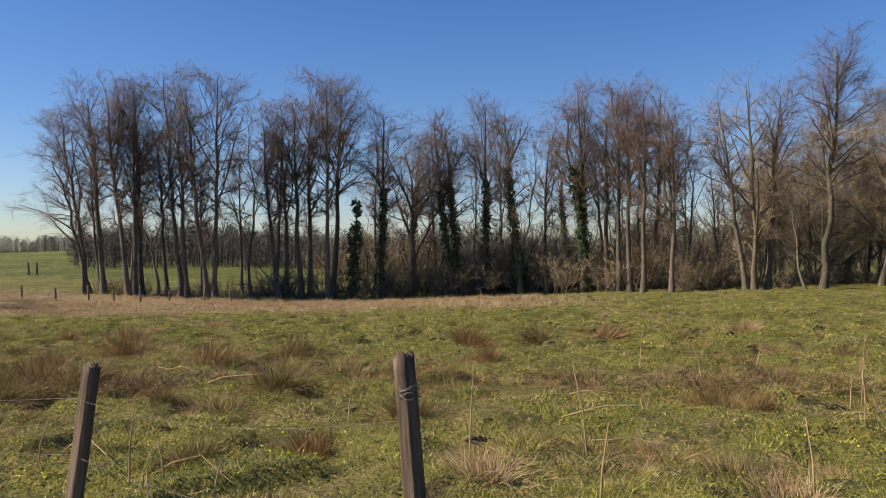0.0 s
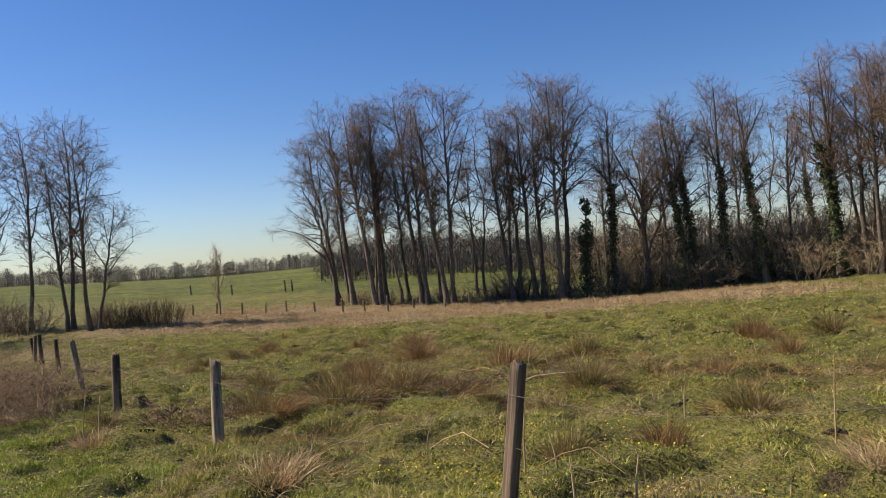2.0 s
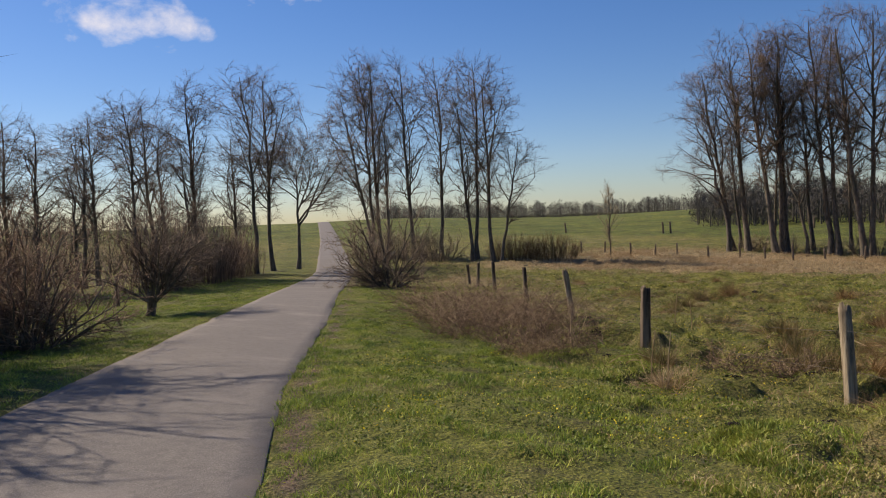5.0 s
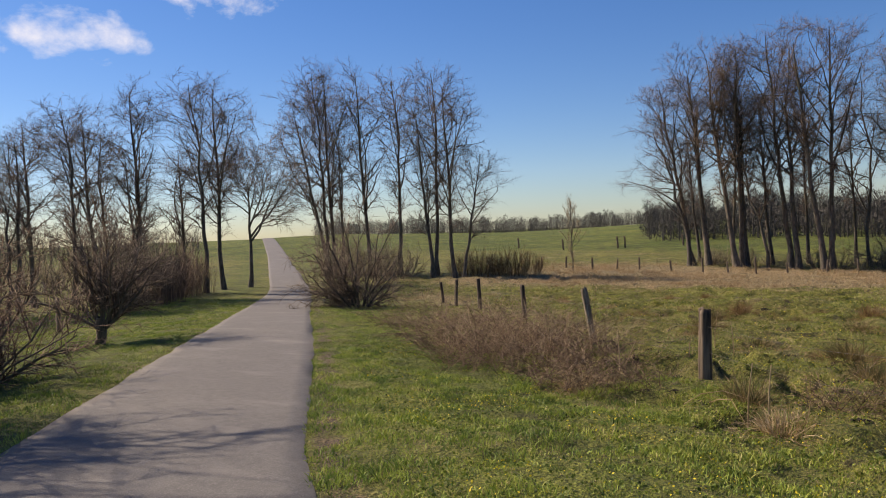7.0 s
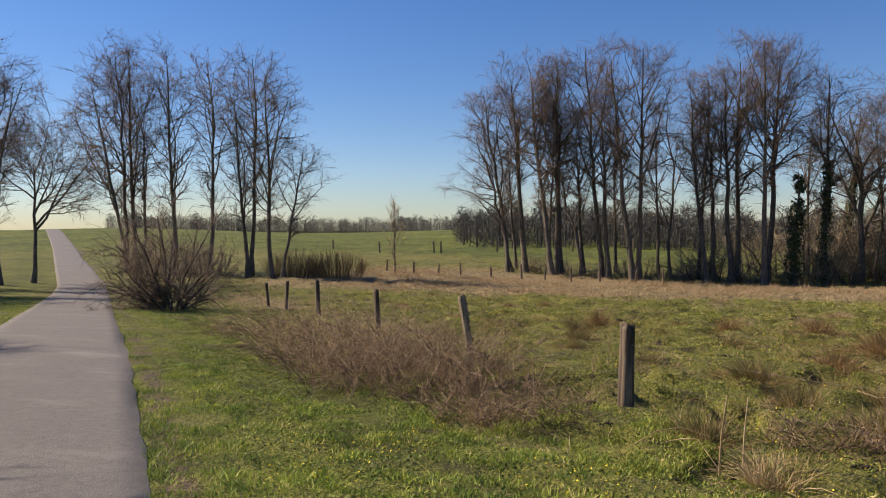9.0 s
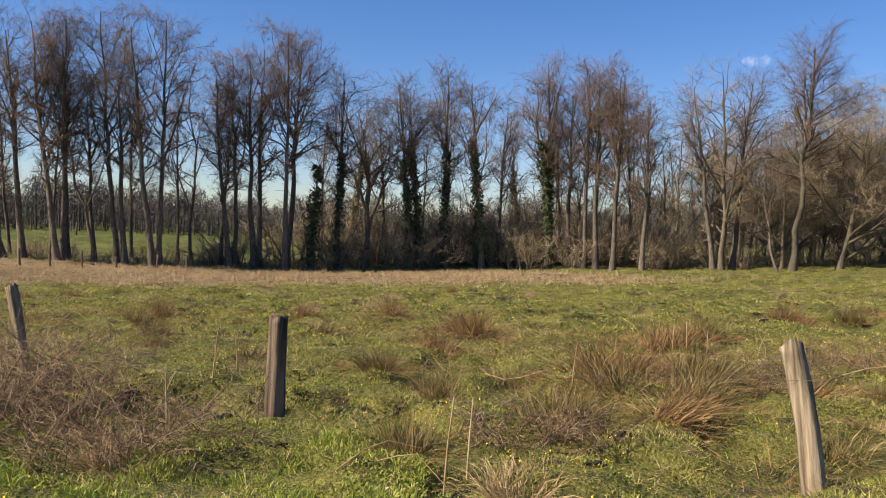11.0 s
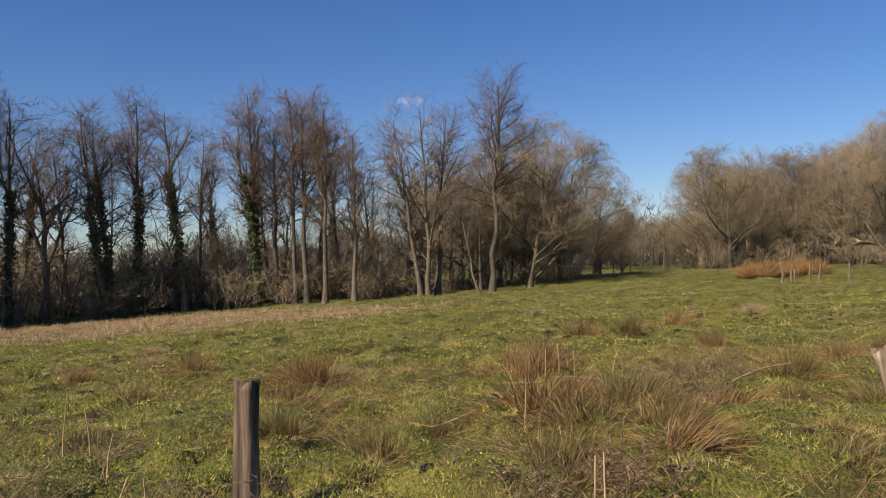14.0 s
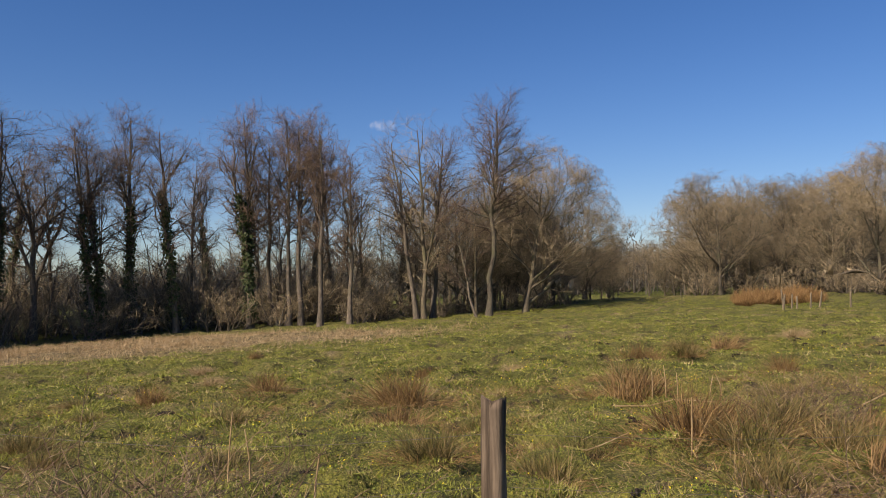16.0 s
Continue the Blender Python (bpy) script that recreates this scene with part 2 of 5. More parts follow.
class Geo:
    """Gathers vertices and faces of equal or different size, and makes one mesh of them."""

    def __init__(self):
        self.v, self.f, self.n = [], [], 0

    def add(self, verts, faces):
        verts = np.asarray(verts, float).reshape(-1, 3)
        self.v.append(verts)
        for f in faces:
            self.f.append(np.asarray(f, int) + self.n)
        self.n += len(verts)

    def tubes(self, P, R, sides=3):
        """P: (N, k, 3) lines, R: (N, k) radii."""
        N, k, _ = P.shape
        d = P[:, -1] - P[:, 0]
        d /= np.linalg.norm(d, axis=1, keepdims=True) + 1e-9
        ref = np.where(np.abs(d[:, 2:3]) < 0.8, [[0, 0, 1.0]], [[1.0, 0, 0]])
        u = np.cross(d, ref)
        u /= np.linalg.norm(u, axis=1, keepdims=True) + 1e-9
        w = np.cross(d, u)
        a = np.arange(sides) * 2 * np.pi / sides
        ring = np.cos(a)[None, :, None] * u[:, None] + np.sin(a)[None, :, None] * w[:, None]
        V = P[:, :, None] + R[:, :, None, None] * ring[:, None]
        idx = np.arange(N * k * sides).reshape(N, k, sides)
        nx = np.roll(idx, -1, axis=2)
        F = np.stack([idx[:, :-1], nx[:, :-1], nx[:, 1:], idx[:, 1:]], -1).reshape(-1, 4)
        self.add(V, [F])

    def cones(self, P, R):
        """Pointed three-sided twigs along P (N, 2, 3)."""
        N = len(P)
        d = unit(P[:, 1] - P[:, 0])
        u = unit(np.cross(d, np.where(np.abs(d[:, 2:3]) < 0.8, [[0, 0, 1.0]], [[1.0, 0, 0]])))
        w = np.cross(d, u)
        a = np.arange(3) * 2 * np.pi / 3
        ring = P[:, :1] + R[:, :1, None] * (np.cos(a)[None, :, None] * u[:, None] + np.sin(a)[None, :, None] * w[:, None])
        V = np.concatenate([ring, P[:, 1:]], 1)
        i = np.arange(N)[:, None] * 4
        self.add(V, [i + [[0, 1, 3]], i + [[1, 2, 3]], i + [[2, 0, 3]]])

    def blades(self, base, way, length, width, bend, full=True):
        """Grass blades: base and way (N, 3); each bends over by its own amount."""
        N = len(base)
        side = np.cross(way, np.random.normal(size=(N, 3)))
        side /= np.linalg.norm(side, axis=1, keepdims=True) + 1e-9
        flat = way * [1, 1, 0] + np.random.normal(size=(N, 3)) * [0.3, 0.3, 0]
        flat /= np.linalg.norm(flat, axis=1, keepdims=True) + 1e-9
        L, W, B = length[:, None], width[:, None] * 0.5, bend[:, None]
        tip = base + way * L + flat * L * B - np.array([0, 0, 0.35]) * L * B
        if full:
            mid = base + way * L * 0.55 + flat * L * B * 0.25
            V = np.stack([base - side * W, base + side * W, mid + side * W * 0.8, mid - side * W * 0.8, tip], 1)
            i = np.arange(N)[:, None] * 5
            self.add(V, [i + [[0, 1, 2, 3]], i + [[3, 2, 4]]])
        else:
            V = np.stack([base - side * W, base + side * W, tip], 1)
            self.add(V, [np.arange(N)[:, None] * 3 + [[0, 1, 2]]])

    def leaves(self, at, normal, size):
        """Small folded leaves (two triangles each)."""
        N = len(at)
        u = np.cross(normal, np.random.normal(size=(N, 3)))
        u /= np.linalg.norm(u, axis=1, keepdims=True) + 1e-9
        w = np.cross(normal, u)
        s = size[:, None]
        V = np.stack([at - u * s, at + w * s * 0.7 + normal * s * 0.25, at + u * s, at - w * s * 0.7 + normal * s * 0.25], 1)
        i = np.arange(N)[:, None] * 4
        self.add(V, [i + [[0, 1, 2]], i + [[0, 2, 3]]])

    def mesh(self, name, mat, smooth=False):
        me = bpy.data.meshes.new(name)
        V = np.concatenate(self.v)
        me.vertices.add(len(V))
        me.vertices.foreach_set("co", V.ravel().astype(np.float32))
        counts = np.concatenate([np.full(len(f), f.shape[1]) for f in self.f])
        loops = np.concatenate([f.ravel() for f in self.f])
        me.loops.add(len(loops))
        me.loops.foreach_set("vertex_index", loops.astype(np.int32))
        me.polygons.add(len(counts))
        me.polygons.foreach_set("loop_start", np.concatenate([[0], np.cumsum(counts)[:-1]]).astype(np.int32))
        me.update(calc_edges=True)
        me.validate()
        if smooth:
            me.polygons.foreach_set("use_smooth", np.ones(len(me.polygons), bool))
        me.materials.append(mat)
        return me


def part(name, geo, mat, parent, label="", smooth=False):
    ob = new(name, geo.mesh(name, mat, smooth))
    ob.parent = parent
    return tagged(ob, label)


def thing(name, label, category, group="", m=None):
    ob = new(name)
    ob.empty_display_size = 0.2
    if m is not None:
        ob.matrix_basis = m
    return tagged(ob, label, category, group)


# ---- lie of the land ----
def hashed(i, j, seed):
    h = (i * 374761393 + j * 668265263 + seed * 974711) & 0x7FFFFFFF
    h = ((h ^ (h >> 13)) * 1274126177) & 0x7FFFFFFF
    return ((h ^ (h >> 16)) & 0xFFFF) / 65535.0


def rough(x, y, size, seed=1):
    """Smooth value noise, 0 to 1."""
    x, y = np.asarray(x, float) / size, np.asarray(y, float) / size
    i, j = np.floor(x).astype(np.int64), np.floor(y).astype(np.int64)
    a, b = x - i, y - j
    a, b = a * a * (3 - 2 * a), b * b * (3 - 2 * b)
    lo = hashed(i, j, seed) * (1 - a) + hashed(i + 1, j, seed) * a
    hi = hashed(i, j + 1, seed) * (1 - a) + hashed(i + 1, j + 1, seed) * a
    return lo * (1 - b) + hi * b


def step(v, lo, hi):
    t = np.clip((np.asarray(v, float) - lo) / (hi - lo), 0, 1)
    return t * t * (3 - 2 * t)


ROAD_AT, ROAD_WAY, ROAD_BEND, ROAD_HALF = np.array([-12.3, 6.2]), np.array([-0.737, 0.676]), 0.045, 1.46


def lane_edge(s, side):
    """Half the lane's width at s; it widens towards the field where carts turn."""
    s = np.asarray(s, float)
    return ROAD_HALF - 0.18 * step(s, 2, 16) + (np.asarray(side) > 0) * 0.24 * step(-s, 3, 8)


def lane_mid(s):
    """How far the lane's middle swings to the field side at s."""
    return np.interp(s, [-20, -3, 4, 12, 33, 42, 95, 240], [-0.4, -0.12, 0.14, 0.4, 0.88, 0.95, 1.6, 1.6])


def along(x, y):
    """Metres along the lane and to the field side of its middle."""
    dx, dy = np.asarray(x, float) - ROAD_AT[0], np.asarray(y, float) - ROAD_AT[1]
    s, n = dx * ROAD_WAY[0] + dy * ROAD_WAY[1], dx * ROAD_WAY[1] - dy * ROAD_WAY[0]
    return s, n + ROAD_BEND * np.maximum(0, s - 42) - lane_mid(s)


HUMPS = [(8, 30, -0.086), (20, 40, 0.469), (35, 30, -0.407), (50, 50, 0.591), (0, 70, -2.204), (-25, 65, -0.602), (-45, 40, 0.074), (15, 60, 0.460), (-10, 15, -0.051), (30, 60, -1.803), (-20, 35, -0.408)]


def soft_clamp(v, lo, hi):
    m, h = (lo + hi) / 2, (hi - lo) / 2
    return m + h * np.tanh((np.asarray(v, float) - m) / h)


def bank(s, n):
    d = np.maximum(0, np.abs(n) - 1.6 - np.maximum(0, -s * 0.28))
    return np.exp(-((d / 1.7) ** 2)) * (1 - np.clip((s - 15) / 22, 0, 1))


def land(x, y):
    """Height of the smooth ground."""
    x, y = np.asarray(x, float), np.asarray(y, float)
    a, b = soft_clamp(x, -75, 75) / 50, soft_clamp(y, -45, 110) / 50
    z = 0.471 + 0.395 * a + -1.128 * b + 0.491 * a * b + 0.969 * b * b
    for hx, hy, h in HUMPS:
        z = z + h * np.exp(-((x - hx) ** 2 + (y - hy) ** 2) / (2 * 18.0**2))
    z = z + 0.22 * np.exp(-((x + 15.7) ** 2 + (y - 18.7) ** 2) / (2 * 4.5**2))
    s, n = along(x, y)
    z = z + 0.156 * bank(s, n)
    z = z - 0.32 * np.exp(-(((s - 40) / 14) ** 2)) * np.exp(-((n / 9) ** 2))
    r = np.hypot(x + 3, y)
    turn = np.degrees(np.arctan2(-(x + 3), y))
    hill = 0.6 + 4.6 * np.exp(-(((turn - 32) / 24) ** 2)) - 3.2 * np.exp(-(((turn - 32) / 10) ** 2)) + 3.0 * np.exp(-(((turn + 60) / 25) ** 2))
    far = hill * step(r, 62, 200) - 0.75
    return z * (1 - step(r, 66, 105)) + far * step(r, 66, 105)


def tussocks(x, y):
    s, n = along(x, y)
    lane = np.clip((np.abs(n) - lane_edge(s, n)) / 0.9, 0, 1)
    field = step(n, 4.2, 7.0)
    lumps = (rough(x, y, 0.85, 3) - 0.5) * 0.16 + (step(rough(x, y, 0.55, 5), 0.36, 0.62) - 0.5) * 0.165 * (0.35 + 1.2 * rough(x, y, 2.7, 17)) + (rough(x, y, 3.1, 9) - 0.5) * 0.16
    lumps = lumps * (1 - np.exp(-((x + 7.2) ** 2 + (y - 10.9) ** 2) / 0.5))  # trodden flat round the thick post
    return lumps * lane * np.where(n < 0, 0.12, 0.25 + 0.75 * field) - 0.06 * np.clip((lane_edge(s, n) - 0.12 - np.abs(n)) / 0.35, 0, 1) + 0.004


def ground_z(x, y):
    return land(x, y) + tussocks(x, y)


def dryness(x, y):
    """1 in the strip of dead grass along the stream and at the foot of the bank by the fence."""
    strip = step(y + 0.12 * x, 29, 40) * (1 - step(y, 60, 70)) * (1 - step(x, 4, 16)) * step(x, -45, -30)
    s, n = along(x, y)
    foot = 0.75 * np.exp(-(((n - 7.0) / 2.2) ** 2)) * step(s, -2, 10) * (1 - step(s, 25, 40))
    return np.clip(strip + foot, 0, 1)


def build_ground():
    rings, spokes = 350, 640
    r = np.where(np.arange(rings) < 260, np.interp(np.arange(rings), [0, 260], [0.25, 50]), 50 * (3500 / 50) ** ((np.arange(rings) - 260) / (rings - 261)))
    a = np.arange(spokes) * 2 * np.pi / spokes
    x = np.concatenate([[-3], (-3 + r[:, None] * np.cos(a)).ravel()])
    y = np.concatenate([[6], (6 + r[:, None] * np.sin(a)).ravel()])
    near = 1 - step(np.hypot(x + 3, y - 6), 60, 110)
    g = Geo()
    i = 1 + np.arange((rings - 1) * spokes).reshape(rings - 1, spokes)
    j = np.roll(i, -1, axis=1)
    quads = np.stack([i, i + spokes, j + spokes, j], -1).reshape(-1, 4)
    fan = np.stack([np.zeros(spokes, int), 1 + np.arange(spokes), 1 + (np.arange(spokes) + 1) % spokes], -1)
    g.add(np.stack([x, y, land(x, y) + tussocks(x, y) * near], 1), [quads, fan])
    me = g.mesh("ground", PASTURE, True)
    me.attributes.new("dry", "FLOAT", "POINT").data.foreach_set("value", dryness(x, y).astype(np.float32))
    meadow = step(y - 0.3 * np.maximum(0, -x - 30), 74, 80) * (1 - step(x, 20, 60)) + step(np.hypot(x, y), 95, 130)
    s, n = along(x, y)
    meadow = np.clip(meadow, 0, 1) + 0.75 * np.exp(-(((n - 3.2) / 2.0) ** 2)) + 0.75 * np.exp(-(((n + 3.2) / 1.7) ** 2))
    worn = np.exp(-(((n - lane_edge(s, n) - 0.2) / 0.22) ** 2)) + 0.4 * np.exp(-(((n + 1.6) / 0.2) ** 2))
    me.attributes.new("worn", "FLOAT", "POINT").data.foreach_set("value", worn.astype(np.float32))
    me.attributes.new("meadow", "FLOAT", "POINT").data.foreach_set("value", np.clip(meadow, 0, 1).astype(np.float32))
    tagged(new("ground", me), "tussocky spring pasture with patches of straw", "ground", kind="structure")


def build_road():
    s = np.concatenate([np.arange(-70, 60, 0.4), np.arange(60, 230, 2.0)])
    w = np.array([-1.0, -0.97, -0.8, -0.4, 0, 0.4, 0.8, 0.97, 1.0])
    S, W = np.meshgrid(s, w, indexing="ij")
    ragged = (rough(S, W * 30, 0.8, 21) - 0.5) * 0.1 + (rough(S, W * 30, 3.0, 22) - 0.5) * 0.06
    n = W * lane_edge(S, W) + np.sign(W) * ragged * (np.abs(W) > 0.9)
    nn = n - ROAD_BEND * np.maximum(0, S - 42) + lane_mid(S)
    x = ROAD_AT[0] + S * ROAD_WAY[0] + nn * ROAD_WAY[1]
    y = ROAD_AT[1] + S * ROAD_WAY[1] - nn * ROAD_WAY[0]
    z = land(x, y) + 0.02 + 0.02 * (1 - W**2) - 0.06 * (np.abs(W) > 0.99)
    g = Geo()
    idx = np.arange(S.size).reshape(S.shape)
    g.add(np.stack([x, y, z], -1), [np.stack([idx[:-1, :-1], idx[:-1, 1:], idx[1:, 1:], idx[1:, :-1]], -1).reshape(-1, 4)])
    me = g.mesh("road", ASPHALT)
    me.attributes.new("rim", "FLOAT", "POINT").data.foreach_set("value", np.clip((np.abs(W) - 0.7) / 0.3, 0, 0.9).astype(np.float32).ravel())
    tagged(new("road", me), "narrow grey asphalt farm lane with crumbling edges", "road", kind="structure")


build_ground()
build_road()


# ---- trees ----
def offshoots(P, R, count, lo, hi, length, spread, lift, k, wander=0.15, taper=0.55, profile=None, thin=0.015):
    """Branches that leave the lines P: count a line, between lo and hi of its length, opening by spread degrees, turned up by lift."""
    N, kk, _ = P.shape
    u = lo + (hi - lo) * (np.arange(count) + np.random.rand(N, count)) / count
    f = u * (kk - 1)
    i = np.minimum(f.astype(int), kk - 2)
    t = (f - i)[..., None]
    rows = np.arange(N)[:, None]
    at = P[rows, i] * (1 - t) + P[rows, i + 1] * t
    rad = R[rows, i] * (1 - t[..., 0]) + R[rows, i + 1] * t[..., 0]
    way = unit(P[rows, i + 1] - P[rows, i])
    out = np.random.normal(size=at.shape)
    out = unit(out - (out * way).sum(-1, keepdims=True) * way)
    a = np.radians(spread + np.random.normal(size=u.shape) * 10)[..., None]
    d = unit(np.cos(a) * way + np.sin(a) * out + np.array([0, 0, lift]))
    L = length * (profile(u) if profile else 1) * (0.65 + 0.7 * np.random.rand(N, count))
    at, d, L, rad = at.reshape(-1, 3), d.reshape(-1, 3), L.reshape(-1), rad.reshape(-1)
    pts = [at]
    for j in range(k - 1):
        d = unit(d + np.random.normal(size=d.shape) * wander + np.array([0, 0, lift * 0.35]))
        pts.append(pts[-1] + d * (L / (k - 1))[:, None])
    Q = np.stack(pts, 1)
    r0 = np.maximum(np.minimum(rad * taper, L * 0.03 + 0.004), thin)
    return Q, r0[:, None] * np.linspace(1, 0.3, k)[None]


def trunk_line(H, r, k=10, wander=0.02, lean=(0, 0), at=(0, 0)):
    z = np.linspace(-0.15, H, k)
    x = np.cumsum(np.random.normal(size=k)) * wander * H / k * 3 + lean[0] * (np.maximum(z, 0) / H) ** 1.4 * H
    y = np.cumsum(np.random.normal(size=k)) * wander * H / k * 3 + lean[1] * (np.maximum(z, 0) / H) ** 1.4 * H
    P = np.stack([x - x[0] + at[0], y - y[0] + at[1], z], 1)[None]
    t = np.linspace(0, 1, k)
    return P, (r * (0.12 + 0.88 * (1 - t) ** 0.85) * (1 + 0.5 * np.exp(-t * 25)))[None]


def ivy_geo(P, R, lo, hi, width, count):
    t = lo + (hi - lo) * np.random.rand(count) ** 0.8
    f = t * (P.shape[1] - 1)
    i = np.minimum(f.astype(int), P.shape[1] - 2)
    at = P[0, i] * (1 - (f - i))[:, None] + P[0, i + 1] * (f - i)[:, None]
    a = np.random.rand(count) * 2 * np.pi
    patchy = rough(t * 40, a * 1.2 + 9, 1.6, 33) > 0.4
    t, a, at, count = t[patchy], a[patchy], at[patchy], int(patchy.sum())
    lump = 0.35 + 1.3 * rough(t * 60, np.sin(a) * 3 + 9, 2.0, 31)
    rr = width * lump * np.random.rand(count) ** 0.4 * (1 - 0.55 * ((t - lo) / (hi - lo)) ** 2)
    out = np.stack([np.cos(a), np.sin(a), 0.3 + 0 * a], 1)
    g = Geo()
    g.leaves(at + out * rr[:, None] * [1, 1, 0] + np.random.normal(size=(count, 3)) * 0.08, unit(out + np.random.normal(size=(count, 3)) * 0.5), 0.07 + 0.09 * np.random.rand(count))
    return g


def rounded(v, H, wide, low):
    """Draws what reaches out of an egg-shaped crown back to its surface."""
    mid = np.array([0, 0, H * (0.5 + low / 2)])
    size = np.array([H * wide, H * wide, H * (0.5 - low / 2)])
    q = (v - mid) / size
    d = np.linalg.norm(q, axis=1, keepdims=True) + 1e-9
    k = np.where(d > 0.6, (0.6 + 0.52 * (1 - np.exp(-(d - 0.6) / 0.52))) / d, 1.0)
    out = np.hypot(v[:, 0], v[:, 1])[:, None] / (H * wide * 0.8)
    drawn = v * np.concatenate([np.minimum(1, 1 / np.maximum(out, 1e-6))] * 2 + [np.ones_like(out)], 1)
    return np.where(v[:, 2:3] < H * (low + 0.12), drawn, mid + q * k * size)


def finish(ob, trunk, twigs, bark, twig, ivy=None, H=0, egg=None):
    if egg:
        for g in (trunk, twigs):
            g.v = [rounded(v, H, *egg) for v in g.v]
    if H:
        k = H / max(v[:, 2].max() for v in twigs.v + trunk.v)
        for g in (trunk, twigs, ivy):
            if g:
                g.v = [v * k for v in g.v]
    part("trunk", trunk, bark, ob, smooth=True)
    part("crown", twigs, twig, ob)
    if ivy:
        part("ivy", ivy, IVY_LEAF, ob, "dark green ivy on the trunk")
    return ob


def alder(label, H=17, r=0.215, boughs=40, low=0.3, reach=0.15, ivy=None, bark=BARK, twig=TWIG, lean=(0, 0), density=1.0, wander=0.012, lift=0.08, leaders=5):
    """A bare slender tree with one trunk, a few steep leaders, short rising boughs and a haze of twigs."""
    P, R = trunk_line(H, r, 11, wander, lean)
    wood, hair = Geo(), Geo()
    wood.tubes(P, R, 7)
    shape = lambda u: 0.3 + 0.9 * np.sin(np.pi * np.clip((u - low) / (1.04 - low), 0, 1) ** 0.8) ** 0.8
    A, AR = offshoots(P, R, leaders, low + 0.06, 0.82, H * 0.46, 26, 0.16, 7, 0.09, 0.62, lambda u: np.clip(1.2 - u, 0.2, 1), 0.03)
    wood.tubes(A, AR, 5)
    B, BR = offshoots(P, R, int(boughs * 0.55), low, 0.985, H * reach, 54, lift + 0.03, 6, 0.2, 0.52, shape, 0.019)
    B2, B2R = offshoots(A, AR, max(3, int(boughs * 0.5 / leaders)), 0.2, 1.0, H * reach * 0.6, 48, lift + 0.05, 6, 0.2, 0.55, None, 0.018)
    B, BR = np.concatenate([B, B2]), np.concatenate([BR, B2R])
    wood.tubes(B, BR, 4)
    C, CR = offshoots(B, BR, max(3, int(8 * density)), 0.18, 1.0, H * reach * 0.38, 48, lift * 0.9, 3, 0.25, 0.6, None, 0.0095)
    hair.tubes(C, CR, 3)
    D, DR = offshoots(C, CR, max(3, int(9 * density)), 0.12, 1.0, H * reach * 0.19, 50, 0.12, 2, 0.2, 0.8, None, 0.0074)
    hair.cones(D, DR)
    ob = thing("alder_tree", label, "tree")
    return finish(ob, wood, hair, bark, twig, ivy_geo(P, R, *ivy) if ivy else None, H)


def oak(label, H=17, r=0.32, forks=9, bark=BARK, twig=TWIG, fork_lo=0.22, fork_hi=0.6, spread=38, name="oak_tree", reach=0.62, density=1.0, egg=None, limb=1.0, side=0.21):
    """A bare tree whose trunk breaks into spreading limbs that make a rounded crown."""
    P, R = trunk_line(H * 0.72, r, 8, 0.02)
    wood, hair = Geo(), Geo()
    wood.tubes(P, R, 9)
    A, AR = offshoots(P, R, forks, fork_lo / 0.72, fork_hi / 0.72 + 0.15, H * reach, spread, 0.1, 7, 0.14, 0.62, lambda u: 1.15 - 0.6 * u)
    AR = AR * np.linspace(1.6, 1, 7) * limb
    wood.tubes(A, AR, 6)
    B, BR = offshoots(A, AR, 11, 0.15, 1.0, H * side, 50, 0.05, 4, 0.2, 0.55, None, 0.02)
    wood.tubes(B, BR, 4)
    C, CR = offshoots(B, BR, max(3, int(6 * density)), 0.2, 1.0, H * 0.1, 42, 0.06, 3, 0.25, 0.6, None, 0.012)
    hair.tubes(C, CR, 3)
    D, DR = offshoots(C, CR, max(3, int(7 * density)), 0.12, 1.0, H * 0.05, 44, 0.06, 2, 0.2, 0.8, None, 0.01)
    hair.cones(D, DR)
    return finish(thing(name, label, "tree"), wood, hair, bark, twig, None, H, egg)


